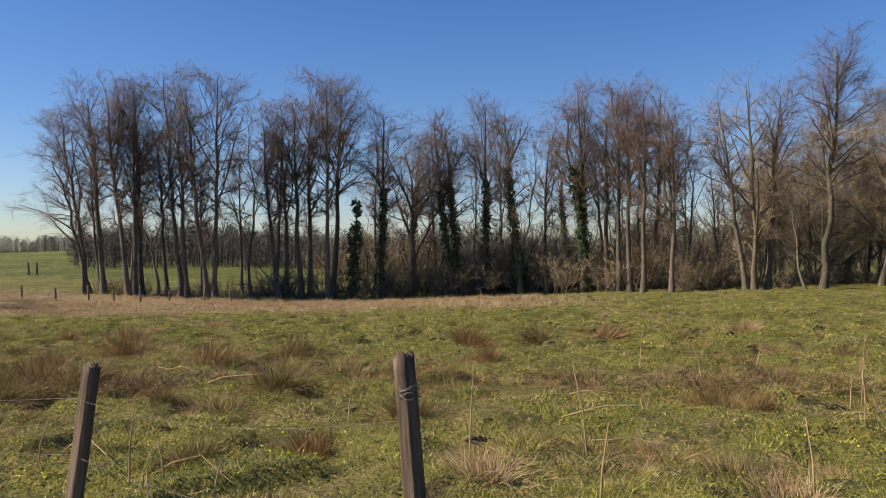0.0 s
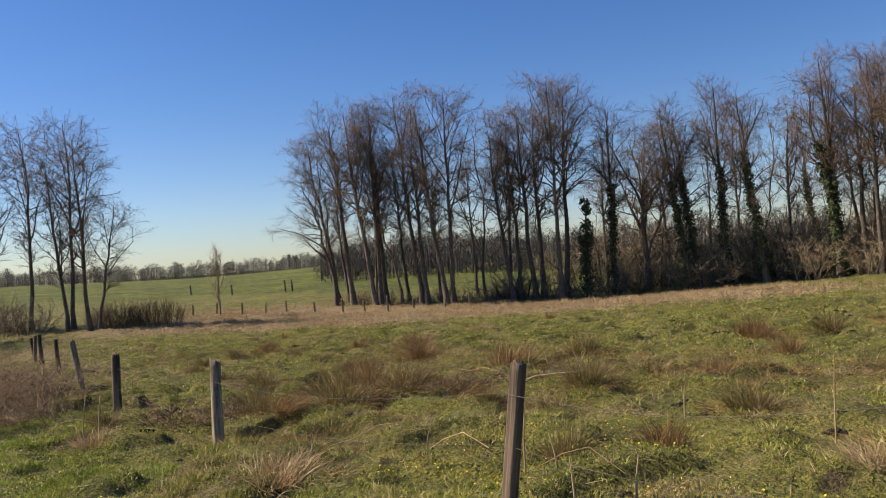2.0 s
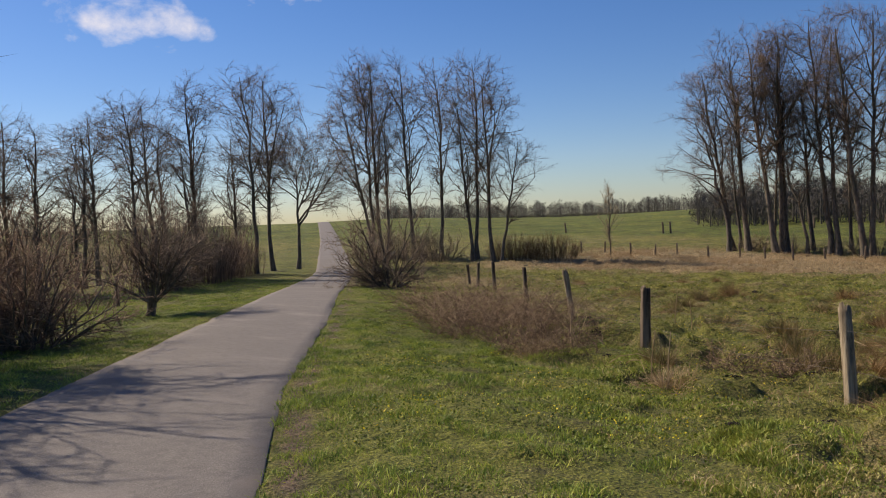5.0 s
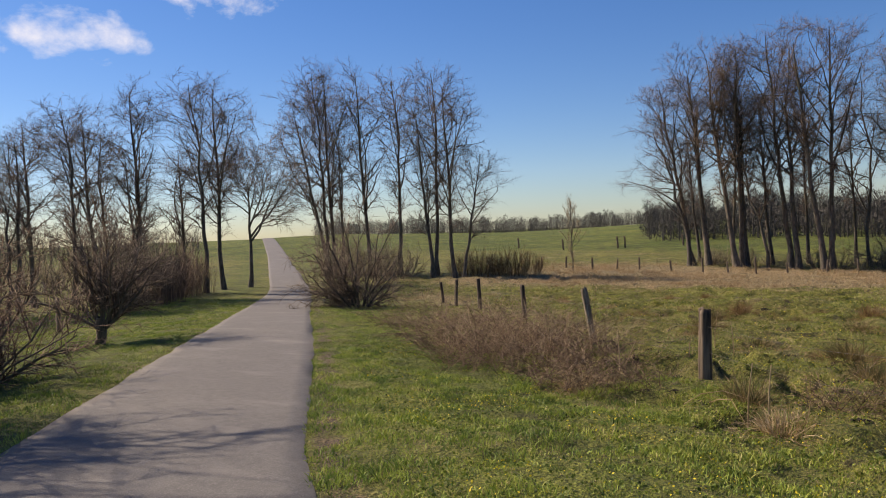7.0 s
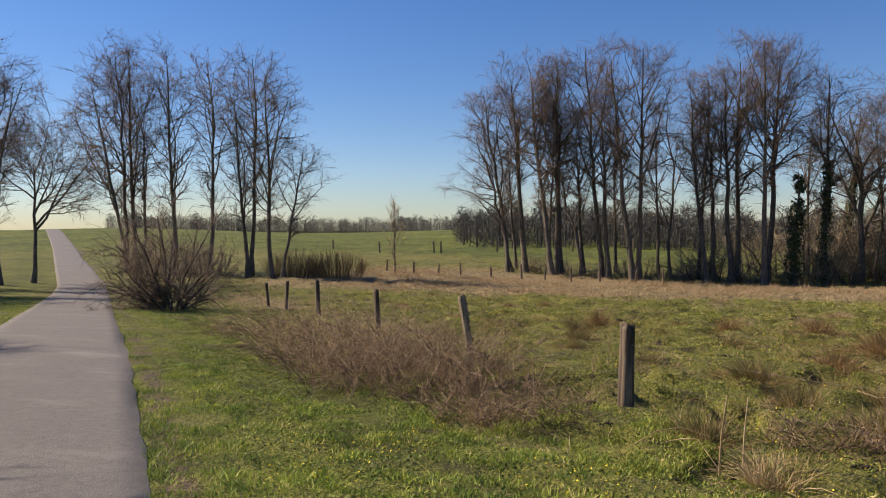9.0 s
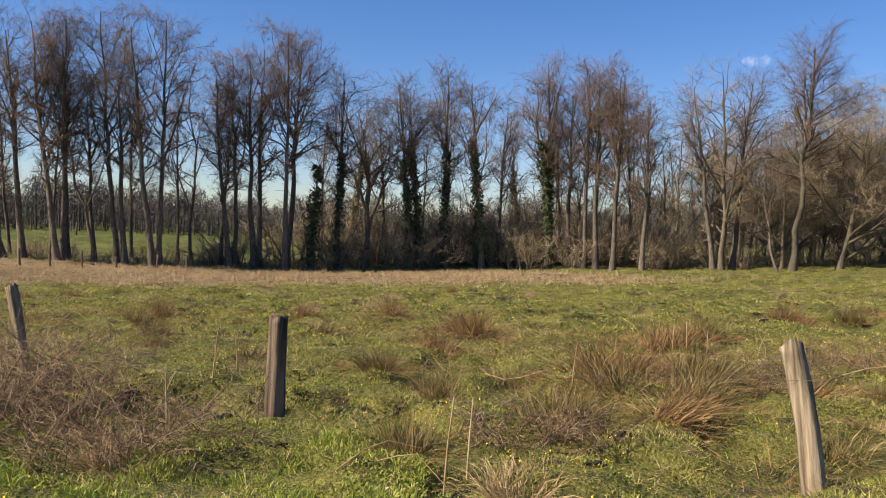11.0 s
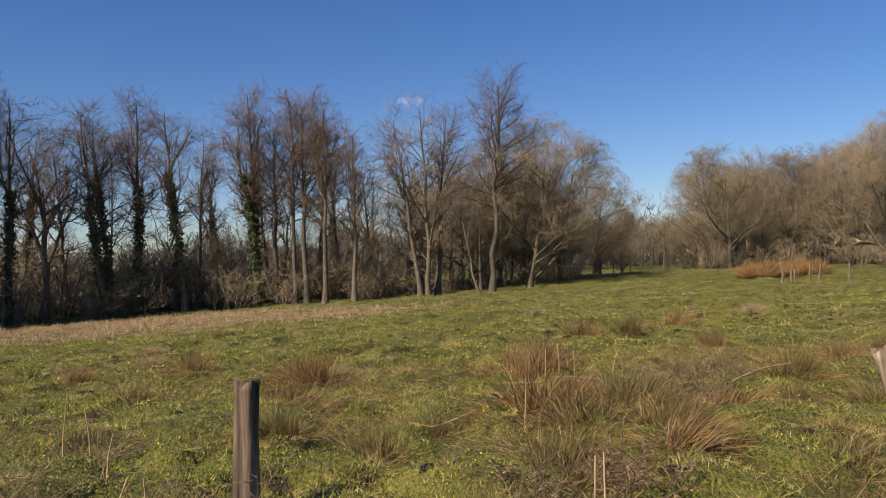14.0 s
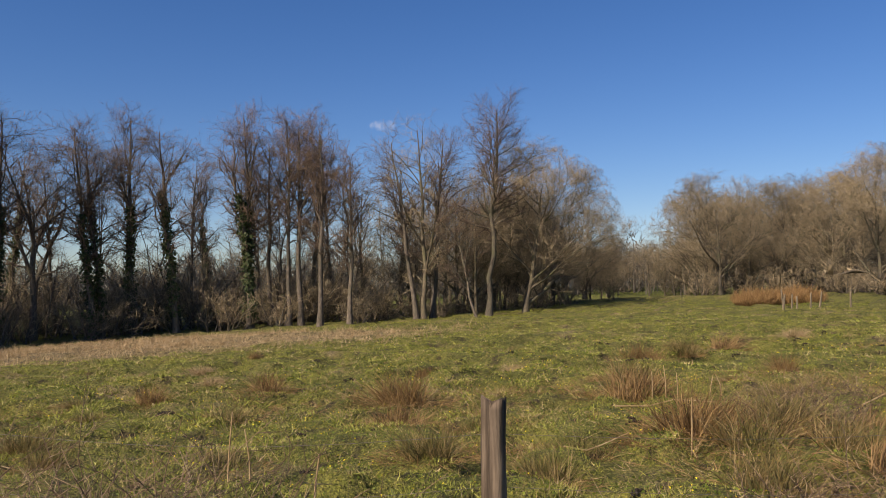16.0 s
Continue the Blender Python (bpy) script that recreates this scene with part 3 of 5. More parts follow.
def shrub(name, label, H, width, stems, bark, twig, spread=30, density=1.0, category="bush", lift=0.3, thin=0.006, bole=0.0, dome=0.0):
    """Many stems from one root, or from the top of a short bole."""
    a = np.random.rand(stems) * 2 * np.pi
    tilt = np.radians(np.abs(np.random.normal(size=stems)) * spread * 0.6 + 4)
    if dome:
        tilt = np.radians(dome * ((np.arange(stems) + np.random.rand(stems)) / stems) ** 0.75)
    base = np.stack([np.cos(a), np.sin(a), 0 * a], 1) * (np.random.rand(stems) ** 0.7 * width * 0.22)[:, None]
    base[:, 2] = bole * 0.75 - 0.1
    d = np.stack([np.cos(a) * np.sin(tilt), np.sin(a) * np.sin(tilt), np.cos(tilt)], 1)
    L = H * (0.6 + 0.45 * np.random.rand(stems))
    if dome:
        L = H * (0.8 + 0.25 * np.random.rand(stems)) * (1 - 0.66 * np.degrees(tilt) / 90)
    pts = [base]
    for j in range(5):
        d = unit(d + np.random.normal(size=d.shape) * 0.13)
        pts.append(pts[-1] + d * (L / 5)[:, None])
    P = np.stack(pts, 1)
    R = (H * 0.011 + 0.006) * (0.6 + 0.6 * np.random.rand(stems))[:, None] * np.linspace(1, 0.25, 6)[None]
    wood, hair = Geo(), Geo()
    wood.tubes(P, R, 5)
    if bole:
        z = np.linspace(-0.15, bole, 6)
        wood.tubes(np.stack([-0.25 * (1 - z / bole), 0.05 * np.sin(z * 5), z], 1)[None], np.array([[0.22, 0.17, 0.15, 0.16, 0.17, 0.1]]), 8)
    B, BR = offshoots(P, R, max(4, int(9 * density)), 0.12, 1.0, H * 0.27, 48, lift * 0.5, 3, 0.2, 0.6, None, thin * 1.4)
    hair.tubes(B, BR, 3)
    C, CR = offshoots(B, BR, max(3, int(6 * density)), 0.1, 1.0, H * 0.11, 48, 0.1, 2, 0.2, 0.7, None, thin)
    hair.cones(C, CR)
    ob = finish(thing(name, label, category), wood, hair, bark, twig, None, H if dome else 0)
    if stems > 25:
        tagged(ob.children[0], kind="stuff")
    return ob


def rods(name, label, H, rx, ry, count, twig, category="bush", r=0.008, fan=0.12):
    """A dense stand of thin upright rods over an oval of ground."""
    a, q = np.random.rand(count) * 2 * np.pi, np.sqrt(np.random.rand(count))
    base = np.stack([np.cos(a) * q * rx, np.sin(a) * q * ry, 0 * a - 0.05], 1)
    d = unit(np.stack([np.cos(a) * q * fan * 2, np.sin(a) * q * fan * 2, 0 * a + 1], 1) + np.random.normal(size=(count, 3)) * fan)
    L = H * (0.55 + 0.45 * np.random.rand(count)) * (1 - 0.45 * q**2)
    P = np.stack([base, base + d * (L * 0.5)[:, None], base + unit(d + np.random.normal(size=d.shape) * 0.1) * L[:, None]], 1)
    wood, hair = Geo(), Geo()
    wood.tubes(P, np.full((count, 3), r) * [1, 0.8, 0.35], 3)
    B, BR = offshoots(P, np.full((count, 3), r), 7, 0.2, 1.0, H * 0.2, 34, 0.25, 2, 0.2, 0.6, None, r * 0.7)
    hair.cones(B, BR)
    ob = thing(name, label, category)
    tagged(part("rod_growth", wood, twig, ob), kind="stuff")
    tagged(part("twig_growth", hair, twig, ob), kind="stuff")
    return ob


def stand(ob, x, y, height=1.0, lean=0.0, turn=None, sink=0.1, lean_axis=None, wide=None):
    """A copy of ob on the ground, height times as tall, that leans by some degrees along +x as seen by the path."""
    turn = random.random() * 360 if turn is None else turn
    z = float(land(x, y)) - sink
    w = height if wide is None else wide
    m = Matrix.Translation((x, y, z)) @ Matrix.Rotation(radians(lean), 4, Vector(lean_axis or (0.3, 1, 0)).normalized()) @ Matrix.Rotation(radians(turn), 4, "Z") @ Matrix.Diagonal((w, w, height, 1))
    return copy_thing(ob, m)


ALDER_LABEL = "bare slender alder with grey bark beside the stream"
KINDS = {
    "A": [alder(ALDER_LABEL, boughs=52), alder(ALDER_LABEL, boughs=50, low=0.36, reach=0.16, wander=0.022, r=0.19), alder(ALDER_LABEL, boughs=54, low=0.42, reach=0.175, r=0.24)],
    "S": [alder("crooked thin bare alder by the stream", r=0.13, boughs=22, low=0.2, reach=0.17, wander=0.06)],
    "L": [alder("bare alder leaning far out over the field", boughs=36, low=0.22, reach=0.2, lift=0.12, wander=0.04)],
    "I": [alder("bare alder with trunk wrapped in ivy", boughs=46, low=0.34, reach=0.17, r=0.22, ivy=(0.02, 0.6, 0.5, 1700)),
          alder("bare alder with ivy up to its crown", boughs=46, low=0.36, reach=0.17, r=0.22, wander=0.03, ivy=(0.08, 0.7, 0.55, 1800))],
    "O": [oak("bare oak with wide rounded crown by the stream")],
    "W": [oak("bare round-crowned tree at the wood's edge", H=16, r=0.26, forks=13, bark=BARK_PALE, twig=TWIG_WARM, fork_lo=0.04, fork_hi=0.66, spread=58, name="woodland_tree", density=1.65, reach=0.5, egg=(0.5, 0.05), limb=0.65, side=0.26),
          oak("bare bushy tree at the wood's edge", H=16, r=0.22, forks=15, bark=BARK_PALE, twig=TWIG_WARM, fork_lo=0.03, fork_hi=0.66, spread=52, name="woodland_tree", density=1.6, reach=0.5, egg=(0.44, 0.04), limb=0.6, side=0.26)],
    "V": [oak("bare bushy tree in the far wood", H=16, r=0.24, forks=12, bark=BARK_PALE, twig=TWIG_WARM, fork_lo=0.04, fork_hi=0.66, spread=56, name="woodland_tree", density=1.15, reach=0.5, egg=(0.48, 0.05), limb=0.6, side=0.26),
          oak("bare bushy tree in the far wood", H=16, r=0.2, forks=10, bark=BARK_PALE, twig=TWIG_WARM, fork_lo=0.08, fork_hi=0.66, spread=50, name="woodland_tree", density=1.15, reach=0.5, egg=(0.42, 0.05), limb=0.6, side=0.26)],
    "B": [alder("bare brownish tree inside the wood", boughs=40, low=0.12, reach=0.2, bark=BARK_PALE, twig=TWIG_WARM, wander=0.025, density=0.8),
          alder("bare thin tree inside the wood", boughs=36, low=0.2, reach=0.17, bark=BARK_PALE, twig=TWIG_WARM, r=0.14, density=0.8)],
    "T": [alder("tall bare alder in front of the wood", H=18, r=0.24, boughs=66, low=0.36, reach=0.18, bark=BARK_PALE, twig=TWIG, density=1.2, lift=0.13, wander=0.03)],
    "R": [alder("bare alder beside the lane", H=14, r=0.15, boughs=46, low=0.25, reach=0.17), alder("bare alder with rising boughs beside the lane", H=14, r=0.14, boughs=44, low=0.3, reach=0.165, wander=0.02)],
    "Q": [oak("bare roadside tree with broad crown", H=13, r=0.17, forks=10, fork_lo=0.3, spread=24, density=1.3, reach=0.5)],
}
TALL = {"A": 17, "S": 17, "L": 17, "I": 17, "O": 17, "W": 16, "V": 16, "B": 17, "T": 18, "R": 14, "Q": 13}
STREAM_WEST = [
    (-26.9, 64.5, 12.1, -22, "L"),
    (-27.0, 66.0, 15.3, -11, "A"),
    (-25.6, 65.5, 17.1, -4, "A"),
    (-22.9, 64.0, 17.4, -7, "A"),
    (-22.8, 65.0, 17.0, -1, "A"),
    (-22.9, 66.5, 16.7, -1, "A"),
    (-20.7, 64.5, 14.5, -2, "S"),
    (-19.4, 66.0, 18.0, -4, "A"),
    (-18.7, 65.5, 15.0, -2, "A"),
    (-16.5, 64.0, 17.6, -5, "A"),
    (-16.2, 65.0, 17.9, 1, "A"),
    (-14.3, 69.0, 15.7, -1, "S"),
    (-11.2, 66.0, 15.3, -5, "A"),
    (-10.8, 68.0, 16.3, -3, "A"),
    (-9.5, 67.0, 16.5, -2, "A"),
    (-9.1, 69.0, 17.8, -0, "A"),
    (-7.1, 66.0, 18.1, -0, "A"),
    (-7.0, 68.0, 18.2, 2, "A"),
]
STREAM_EAST = [
    (-2.9, 69.0, 15.8, 1, "I"),
    (-0.4, 71.0, 17.0, -2, "O"),
    (3.1, 68.0, 15.1, -6, "I"),
    (3.9, 69.0, 15.3, -1, "I"),
    (6.2, 70.0, 16.4, -0, "I"),
    (9.0, 68.0, 16.3, -1, "I"),
    (14.1, 66.0, 16.6, -2, "I"),
    (16.7, 67.0, 10.8, -5, "S"),
    (17.4, 64.0, 16.1, -0, "A"),
    (18.0, 62.0, 15.4, 1, "A"),
]
WOOD_EDGE = [
    (19.8, 60.6, 13.2, -1, "A"),
    (16.6, 64.5, 15.8, 1, "A"),
    (16.2, 66.9, 15.2, -0, "A"),
    (19.9, 67.4, 16.5, 2, "A"),
    (25.2, 58.4, 15.3, -2, "B"),
    (26.3, 58.8, 14.8, 3, "A"),
    (24.7, 58.7, 14.4, -7, "A"),
    (13.9, 65.8, 15.8, -8, "I"),
    (28.2, 54.1, 16.6, 3, "T"),
    (27.2, 54.3, 9.3, -14, "S"),
    (32.3, 54.5, 14.3, 7, "W"),
    (39.1, 58.5, 13.3, 8, "W"),
    (48.3, 63.3, 11.2, 7, "W"),
    (59.6, 70.3, 8.1, 4, "W"),
    (52.8, 50.7, 11.6, -3, "W"),
    (61.4, 49.3, 11.5, -1, "W"),
    (59.9, 43.7, 10.3, -1, "W"),
    (52.4, 36.4, 11.7, -2, "W"),
]
LANE_TREES = [
    (-42.1, 24.6, 11.3, -2, "R"),
    (-43.5, 29.5, 12.4, -1, "R"),
    (-45.3, 32.2, 13.0, -1, "R"),
    (-45.8, 34.7, 12.9, 3, "Q"),
    (-41.6, 21.5, 9.6, -2, "R"),
    (-40.3, 19.7, 9.2, -1, "R"),
    (-39.3, 17.3, 8.3, -1, "R"),
    (-37.8, 15.9, 7.2, -0, "R"),
    (-40.6, 23.3, 7.5, -4, "R"),
    (-44.7, 24.2, 9.0, -2, "R"),
    (-45.8, 29.8, 8.9, -1, "R"),
    (-36.1, 14.7, 5.5, -0, "R"),
    (-36.5, 13.2, 7.0, 2, "R"),
    (-36.8, 11.6, 6.8, -2, "R"),
    (-38.5, 12.8, 7.6, 1, "R"),
    (-35.0, 10.9, 6.4, -1, "R"),
]
LANE_FAR_SIDE = [
    (-48.6, 45.0, 13.7, -10, "R"),
    (-49.5, 45.6, 15.9, -1, "R"),
    (-49.8, 46.6, 16.3, -1, "R"),
    (-50.0, 47.9, 12.9, -1, "R"),
    (-45.1, 45.7, 15.5, -2, "R"),
    (-42.0, 45.7, 14.5, -0, "R"),
    (-38.9, 45.6, 12.1, -4, "R"),
    (-39.2, 46.6, 14.8, -0, "R"),
    (-36.4, 45.0, 13.4, -2, "R"),
    (-35.3, 44.5, 8.6, 8, "R"),
]


def plant(rows, axis):
    for i, (x, y, tall, lean, kind) in enumerate(rows):
        source = KINDS[kind][i % len(KINDS[kind])]
        k = tall / TALL[kind] * (1.03 if kind in "WOQ" else 1.1)
        tagged(stand(source, x, y, k, lean, lean_axis=axis, wide=(0.45 + 0.7 * k) if kind not in "W" else k), group="bare trees")


plant(STREAM_WEST, (0.1, 1, 0))
plant(STREAM_EAST, (0.0, 1, 0))
plant(WOOD_EDGE, (0.6, 0.8, 0))
plant(LANE_TREES, (-0.74, 0.67, 0))
plant(LANE_FAR_SIDE, (-0.74, 0.67, 0))

# the wood behind its edge, and its far sides, seen as a fan from the corner of the field
rng = random.Random(5)


def wood(count, turns, reach, tall, most, kind):
    for i in range(count):
        turn, d = rng.uniform(*turns), reach[0] + (reach[1] - reach[0]) * rng.random() ** 0.8
        x, y = -11 - math.sin(radians(turn)) * d, 7 + math.cos(radians(turn)) * d
        h = min(rng.uniform(*tall), d * math.tan(radians(most(turn))) * rng.uniform(0.85, 1.0))
        tagged(stand(KINDS[kind][i % 2], x, y, h / TALL[kind], rng.uniform(-5, 5), rng.random() * 360), group="trees of the wood")


wood(38, (-45, -22), (66, 98), (11, 16), lambda a: 12.0 if a > -41 else 12.0 - 1.3 * (-41 - a), "B")
wood(10, (-41, -33), (62, 76), (8, 12.0), lambda a: 11.0, "V")
wood(24, (-49, -40), (70, 100), (10, 14), lambda a: 10.0 - 0.85 * (-40 - a), "V")
wood(22, (-55, -45), (112, 145), (7, 9.5), lambda a: 4.2, "V")
wood(30, (-68, -53), (80, 112), (11, 14.5), lambda a: 8.6, "V")

# undergrowth along the stream
BRUSH = shrub("hawthorn_bush", "bare tangled hawthorn on the stream bank", 4.2, 3.0, 10, BARK, TWIG_WARM, spread=44, density=1.1, thin=0.012)
BRUSH_LOW = shrub("hawthorn_bush", "low bare scrub on the stream bank", 2.2, 3.0, 12, BARK, TWIG_WARM, spread=60, density=1.0, thin=0.011)
for i in range(46):
    x = -13 + 40 * (i + rng.random()) / 46
    y = 70.5 + rng.uniform(-3, 5) - 0.36 * max(0, x - 6)
    stand(BRUSH if i % 3 else BRUSH_LOW, x, y, rng.uniform(0.7, 1.35), 0, rng.random() * 360, wide=rng.uniform(0.9, 1.5))
for i in range(16):
    stand(BRUSH, -4 + i * 1.8 + rng.uniform(-1, 1), 73.5 + rng.uniform(-2, 3) - 0.4 * max(0, -4 + i * 1.8 - 6), rng.uniform(1.3, 1.9), 0, rng.random() * 360)
for i in range(14):
    stand(BRUSH_LOW, 22 + i * 1.3 + rng.uniform(-1, 2), 62 - i * 0.4 + rng.uniform(-1, 3), rng.uniform(0.7, 1.3), 0, rng.random() * 360)
for i in range(6):
    tagged(stand(KINDS["A"][i % 3], -27 + 17 * i / 6 + rng.uniform(-0.8, 0.8), 68 + rng.uniform(0, 3), rng.uniform(0.72, 0.92), rng.uniform(-4, 4), rng.random() * 360), group="bare trees")
for i in range(16):
    stand(BRUSH_LOW, -28 + 16 * i / 16 + rng.uniform(-1, 1), 66 + rng.uniform(0, 3), rng.uniform(0.4, 0.8), 0, rng.random() * 360)

# bushy growth at the foot of the wood across the field
for i in range(14):
    a = i / 13
    stand(BRUSH, 62 - 9 * abs(2 * a - 1) + rng.uniform(-2, 2), 35 + 18 * a + rng.uniform(-1.5, 1.5), rng.uniform(0.5, 0.85), 0, rng.random() * 360, wide=rng.uniform(0.9, 1.3))
# a back row that fills the line of the stream towards the wood
for i in range(12):
    x = -4 + 29 * (i + rng.random()) / 12
    kind = "AIABAS"[i % 6]
    tagged(stand(KINDS[kind][i % len(KINDS[kind])], x, 73.5 + rng.uniform(-2, 4) - 0.42 * max(0, x - 8), rng.uniform(0.8, 0.97), rng.uniform(-4, 4), rng.random() * 360), group="bare trees")

# the templates themselves stand far behind the wood
for k, (kind, obs) in enumerate(KINDS.items()):
    for j, ob in enumerate(obs):
        ob.matrix_basis = Matrix.Translation((92 + 4 * k, 52 + 6 * j, float(land(92 + 4 * k, 52 + 6 * j)) - 0.1))
for j, ob in enumerate((BRUSH, BRUSH_LOW)):
    ob.matrix_basis = Matrix.Translation((24 + 3 * j, 72, float(land(24 + 3 * j, 72)) - 0.1))

# ---- bushes by the lane ----
bush = shrub("hawthorn_bush", "grey bare bush with dense twigs on the grass verge", 4.7, 1.4, 26, BARK, TWIG_GREY, density=1.6, lift=0.12, thin=0.0085, dome=74)
bush.matrix_basis = Matrix.Translation((-24.3, 22.2, float(land(-24.3, 22.2)) - 0.05))
bush = shrub("willow_bush", "dark bare bush branching from a short bole beside the lane", 4.0, 0.7, 20, BARK, TWIG_GREY, density=1.5, lift=0.1, thin=0.009, bole=0.9, dome=54)
bush.matrix_basis = Matrix.Translation((-21.2, 10.0, float(land(-21.2, 10.0)) - 0.05))
for x, y, h, rx, ry, n in ((-17.5, 5.2, 3.9, 1.0, 1.4, 44), (-19.8, 3.8, 4.2, 1.0, 1.6, 34)):
    t = shrub("willow_thicket", "reddish-brown bare willow thicket beside the lane", h, rx * 3.2, n, BARK, TWIG_RED, density=1.5, lift=0.12, thin=0.008, dome=60)
    t.matrix_basis = Matrix.Translation((x, y, float(land(x, y)) - 0.05))
for i in range(17):
    x, y = -33 - i * 0.7 + rng.uniform(-0.6, 0.6), 16.8 + i * 0.8 + rng.uniform(-0.6, 0.6)
    t = rods("willow_thicket", "thin bare saplings under the roadside trees", rng.uniform(2.8, 4.2), 1.0, 0.8, 62, TWIG_RED if i % 2 else TWIG_GREY, r=0.011, fan=0.08)
    t.matrix_basis = Matrix.Translation((x, y, float(land(x, y)) - 0.05))
for x, y, h, rx in ((-36.0, 47.0, 2.3, 1.9), (-33.6, 48.4, 2.5, 2.0)):
    t = rods("willow_thicket", "dense rounded brown willow scrub below the alders", h, rx, 1.5, 260, TWIG_RUST, r=0.011, fan=0.14)
    t.matrix_basis = Matrix.Translation((x, y, float(land(x, y)) - 0.05))
for i in range(9):
    stand(BRUSH_LOW, -40 - i * 0.9 + rng.uniform(-1, 1), 43.5 + rng.uniform(-2, 2.5), rng.uniform(0.8, 1.3), 0, rng.random() * 360)
for i in range(10):
    stand(BRUSH, -42 - i * 1.4 + rng.uniform(-1, 1), 13 + i * 1.3 + rng.uniform(-2, 2), rng.uniform(0.6, 1.0), 0, rng.random() * 360)
for i in range(2):
    t = rods("willow_thicket", "low rust-coloured scrub at the end of the field", 1.5, 2.1, 1.3, 800, TWIG_RUST, r=0.013, fan=0.3)
    x, y = 40.3 + 2.1 * i, 39.0 - 1.7 * i
    t.matrix_basis = Matrix.Translation((x, y, float(land(x, y)) - 0.05))
sapling = alder("thin bare sapling with upright twigs by a fence", H=6.2, r=0.06, boughs=34, low=0.1, reach=0.22, twig=TWIG_WARM, lift=0.5, density=0.8)
sapling.matrix_basis = Matrix.Translation((-32.2, 54.4, float(land(-32.2, 54.4)) - 0.1))
thin_tree = alder("thin bare tree on the bank above the lane", H=14, r=0.13, boughs=24, low=0.2, reach=0.18, density=0.55)
thin_tree.matrix_basis = Matrix.Translation((-27.5, 0.8, float(land(-27.5, 0.8)) - 0.1))
# bushy trees and tall saplings on the near side that shade the lane
for x, y, h in ((-17.5, 2.2, 0.52), (-19.0, 2.6, 0.6), (-15.8, 0.9, 0.48), (-20.8, 2.9, 0.66), (-18.4, 1.0, 0.6), (-16.8, 0.1, 0.55), (-22.5, 2.7, 0.75)):
    stand(KINDS["R"][0], x, y, h, 2, rng.random() * 360, wide=h * 0.85)
for x, y, h, n in ((-17.2, 0.9, 7.2, 11), (-19.0, 0.6, 8.0, 11), (-16.0, -0.6, 6.8, 10)):
    t = shrub("willow_tree", "many-stemmed bare willow on the bank above the lane", h, 2.4, n, BARK, TWIG, spread=12, density=1.5, category="tree", thin=0.014)
    t.matrix_basis = Matrix.Translation((x, y, float(land(x, y)) - 0.05))
# ivy-covered stump
P, R = trunk_line(8.6, 0.2, 8, 0.03)
wood, hair = Geo(), Geo()
wood.tubes(P, R, 7)
Q, QR = offshoots(P, R, 16, 0.4, 0.95, 1.1, 50, 0.2, 3, 0.2)
hair.tubes(Q, QR, 3)
stump = finish(thing("tree_stump", "tall broken trunk covered in dark ivy", "tree"), wood, hair, BARK, TWIG, ivy_geo(P, R, 0.03, 0.97, 0.6, 2200))
stump.matrix_basis = Matrix.Translation((-5.0, 67.0, float(land(-5, 67)) - 0.1))


# ---- fence ----
def post_geo(h, w, seed, bend=0.0, slope=0.0, flat=0.8, rings=22, sides=20, uneven=1.0):
    """A rough split post: uneven section, cracks, a worn top."""
    g = Geo()
    t = np.linspace(0, 1, rings)
    a = np.arange(sides) * 2 * np.pi / sides
    A, T = np.meshgrid(a, t)
    section = 1 + 0.28 * (rough(np.cos(A) * 2 + 9, np.sin(A) * 2 + T * 0.8 + seed * 7, 0.6, seed) - 0.5) + 0.16 * (rough(A * 5, T * 3, 0.9, seed + 3) - 0.5)
    section = section + 0.1 * (rough(A * 9, T * 2.2 + seed, 1.0, seed + 9) - 0.5) + 0.12 * (rough(A * 3.3, T * 9, 1.0, seed + 11) - 0.5) * (T > 0.6)
    section = (1 + (section - 1) * uneven) * (1.03 - 0.1 * T) * np.where((np.arange(sides) % 7 == seed % 7)[None], 1 - 0.15 * uneven, 1.0)
    r = w / 2 * section
    square = (np.abs(np.cos(A)) ** (5 / uneven) + np.abs(np.sin(A)) ** (5 / uneven)) ** (-0.2 * uneven)
    x, y = np.cos(A) * r * square, np.sin(A) * r * square * flat
    z = -0.25 + T * (h + 0.25)
    x = x + bend * (T - 0.35) ** 2 * np.sign(T - 0.35)
    top = T > 0.99
    z = z + top * (np.cos(A) * slope + uneven * ((rough(np.cos(A) * 3, np.sin(A) * 3, 0.7, seed + 5) - 0.5) * 0.05 + (rough(A * 4, A * 0 + seed, 1.0, seed + 13) - 0.5) * 0.07))
    V = np.stack([x, y, z], -1).reshape(-1, 3)
    i = np.arange(rings * sides).reshape(rings, sides)
    j = np.roll(i, -1, axis=1)
    F = np.stack([i[:-1], j[:-1], j[1:], i[1:]], -1).reshape(-1, 4)
    c = V.shape[0]
    cap_at = np.array([[x[-1].mean(), y[-1].mean(), z[-1].mean() - 0.012]])
    cap = np.stack([i[-1], j[-1], np.full(sides, c)], -1)
    g.add(np.concatenate([V, cap_at]), [F, cap])
    return g


def wire_wrap(h, w, seed):
    r = random.Random(seed)
    g = Geo()
    for k in range(4):
        a = np.linspace(0, 2 * np.pi, 13)
        z = h - 0.17 + r.uniform(-0.03, 0.03) + 0.015 * np.sin(a * 2 + k)
        ring = np.stack([np.cos(a) * w * 0.56, np.sin(a) * w * 0.5, z], 1)
        g.tubes(ring[None, :7], np.full((1, 7), 0.003), 4)
        g.tubes(ring[None, 6:], np.full((1, 7), 0.003), 4)
    return g


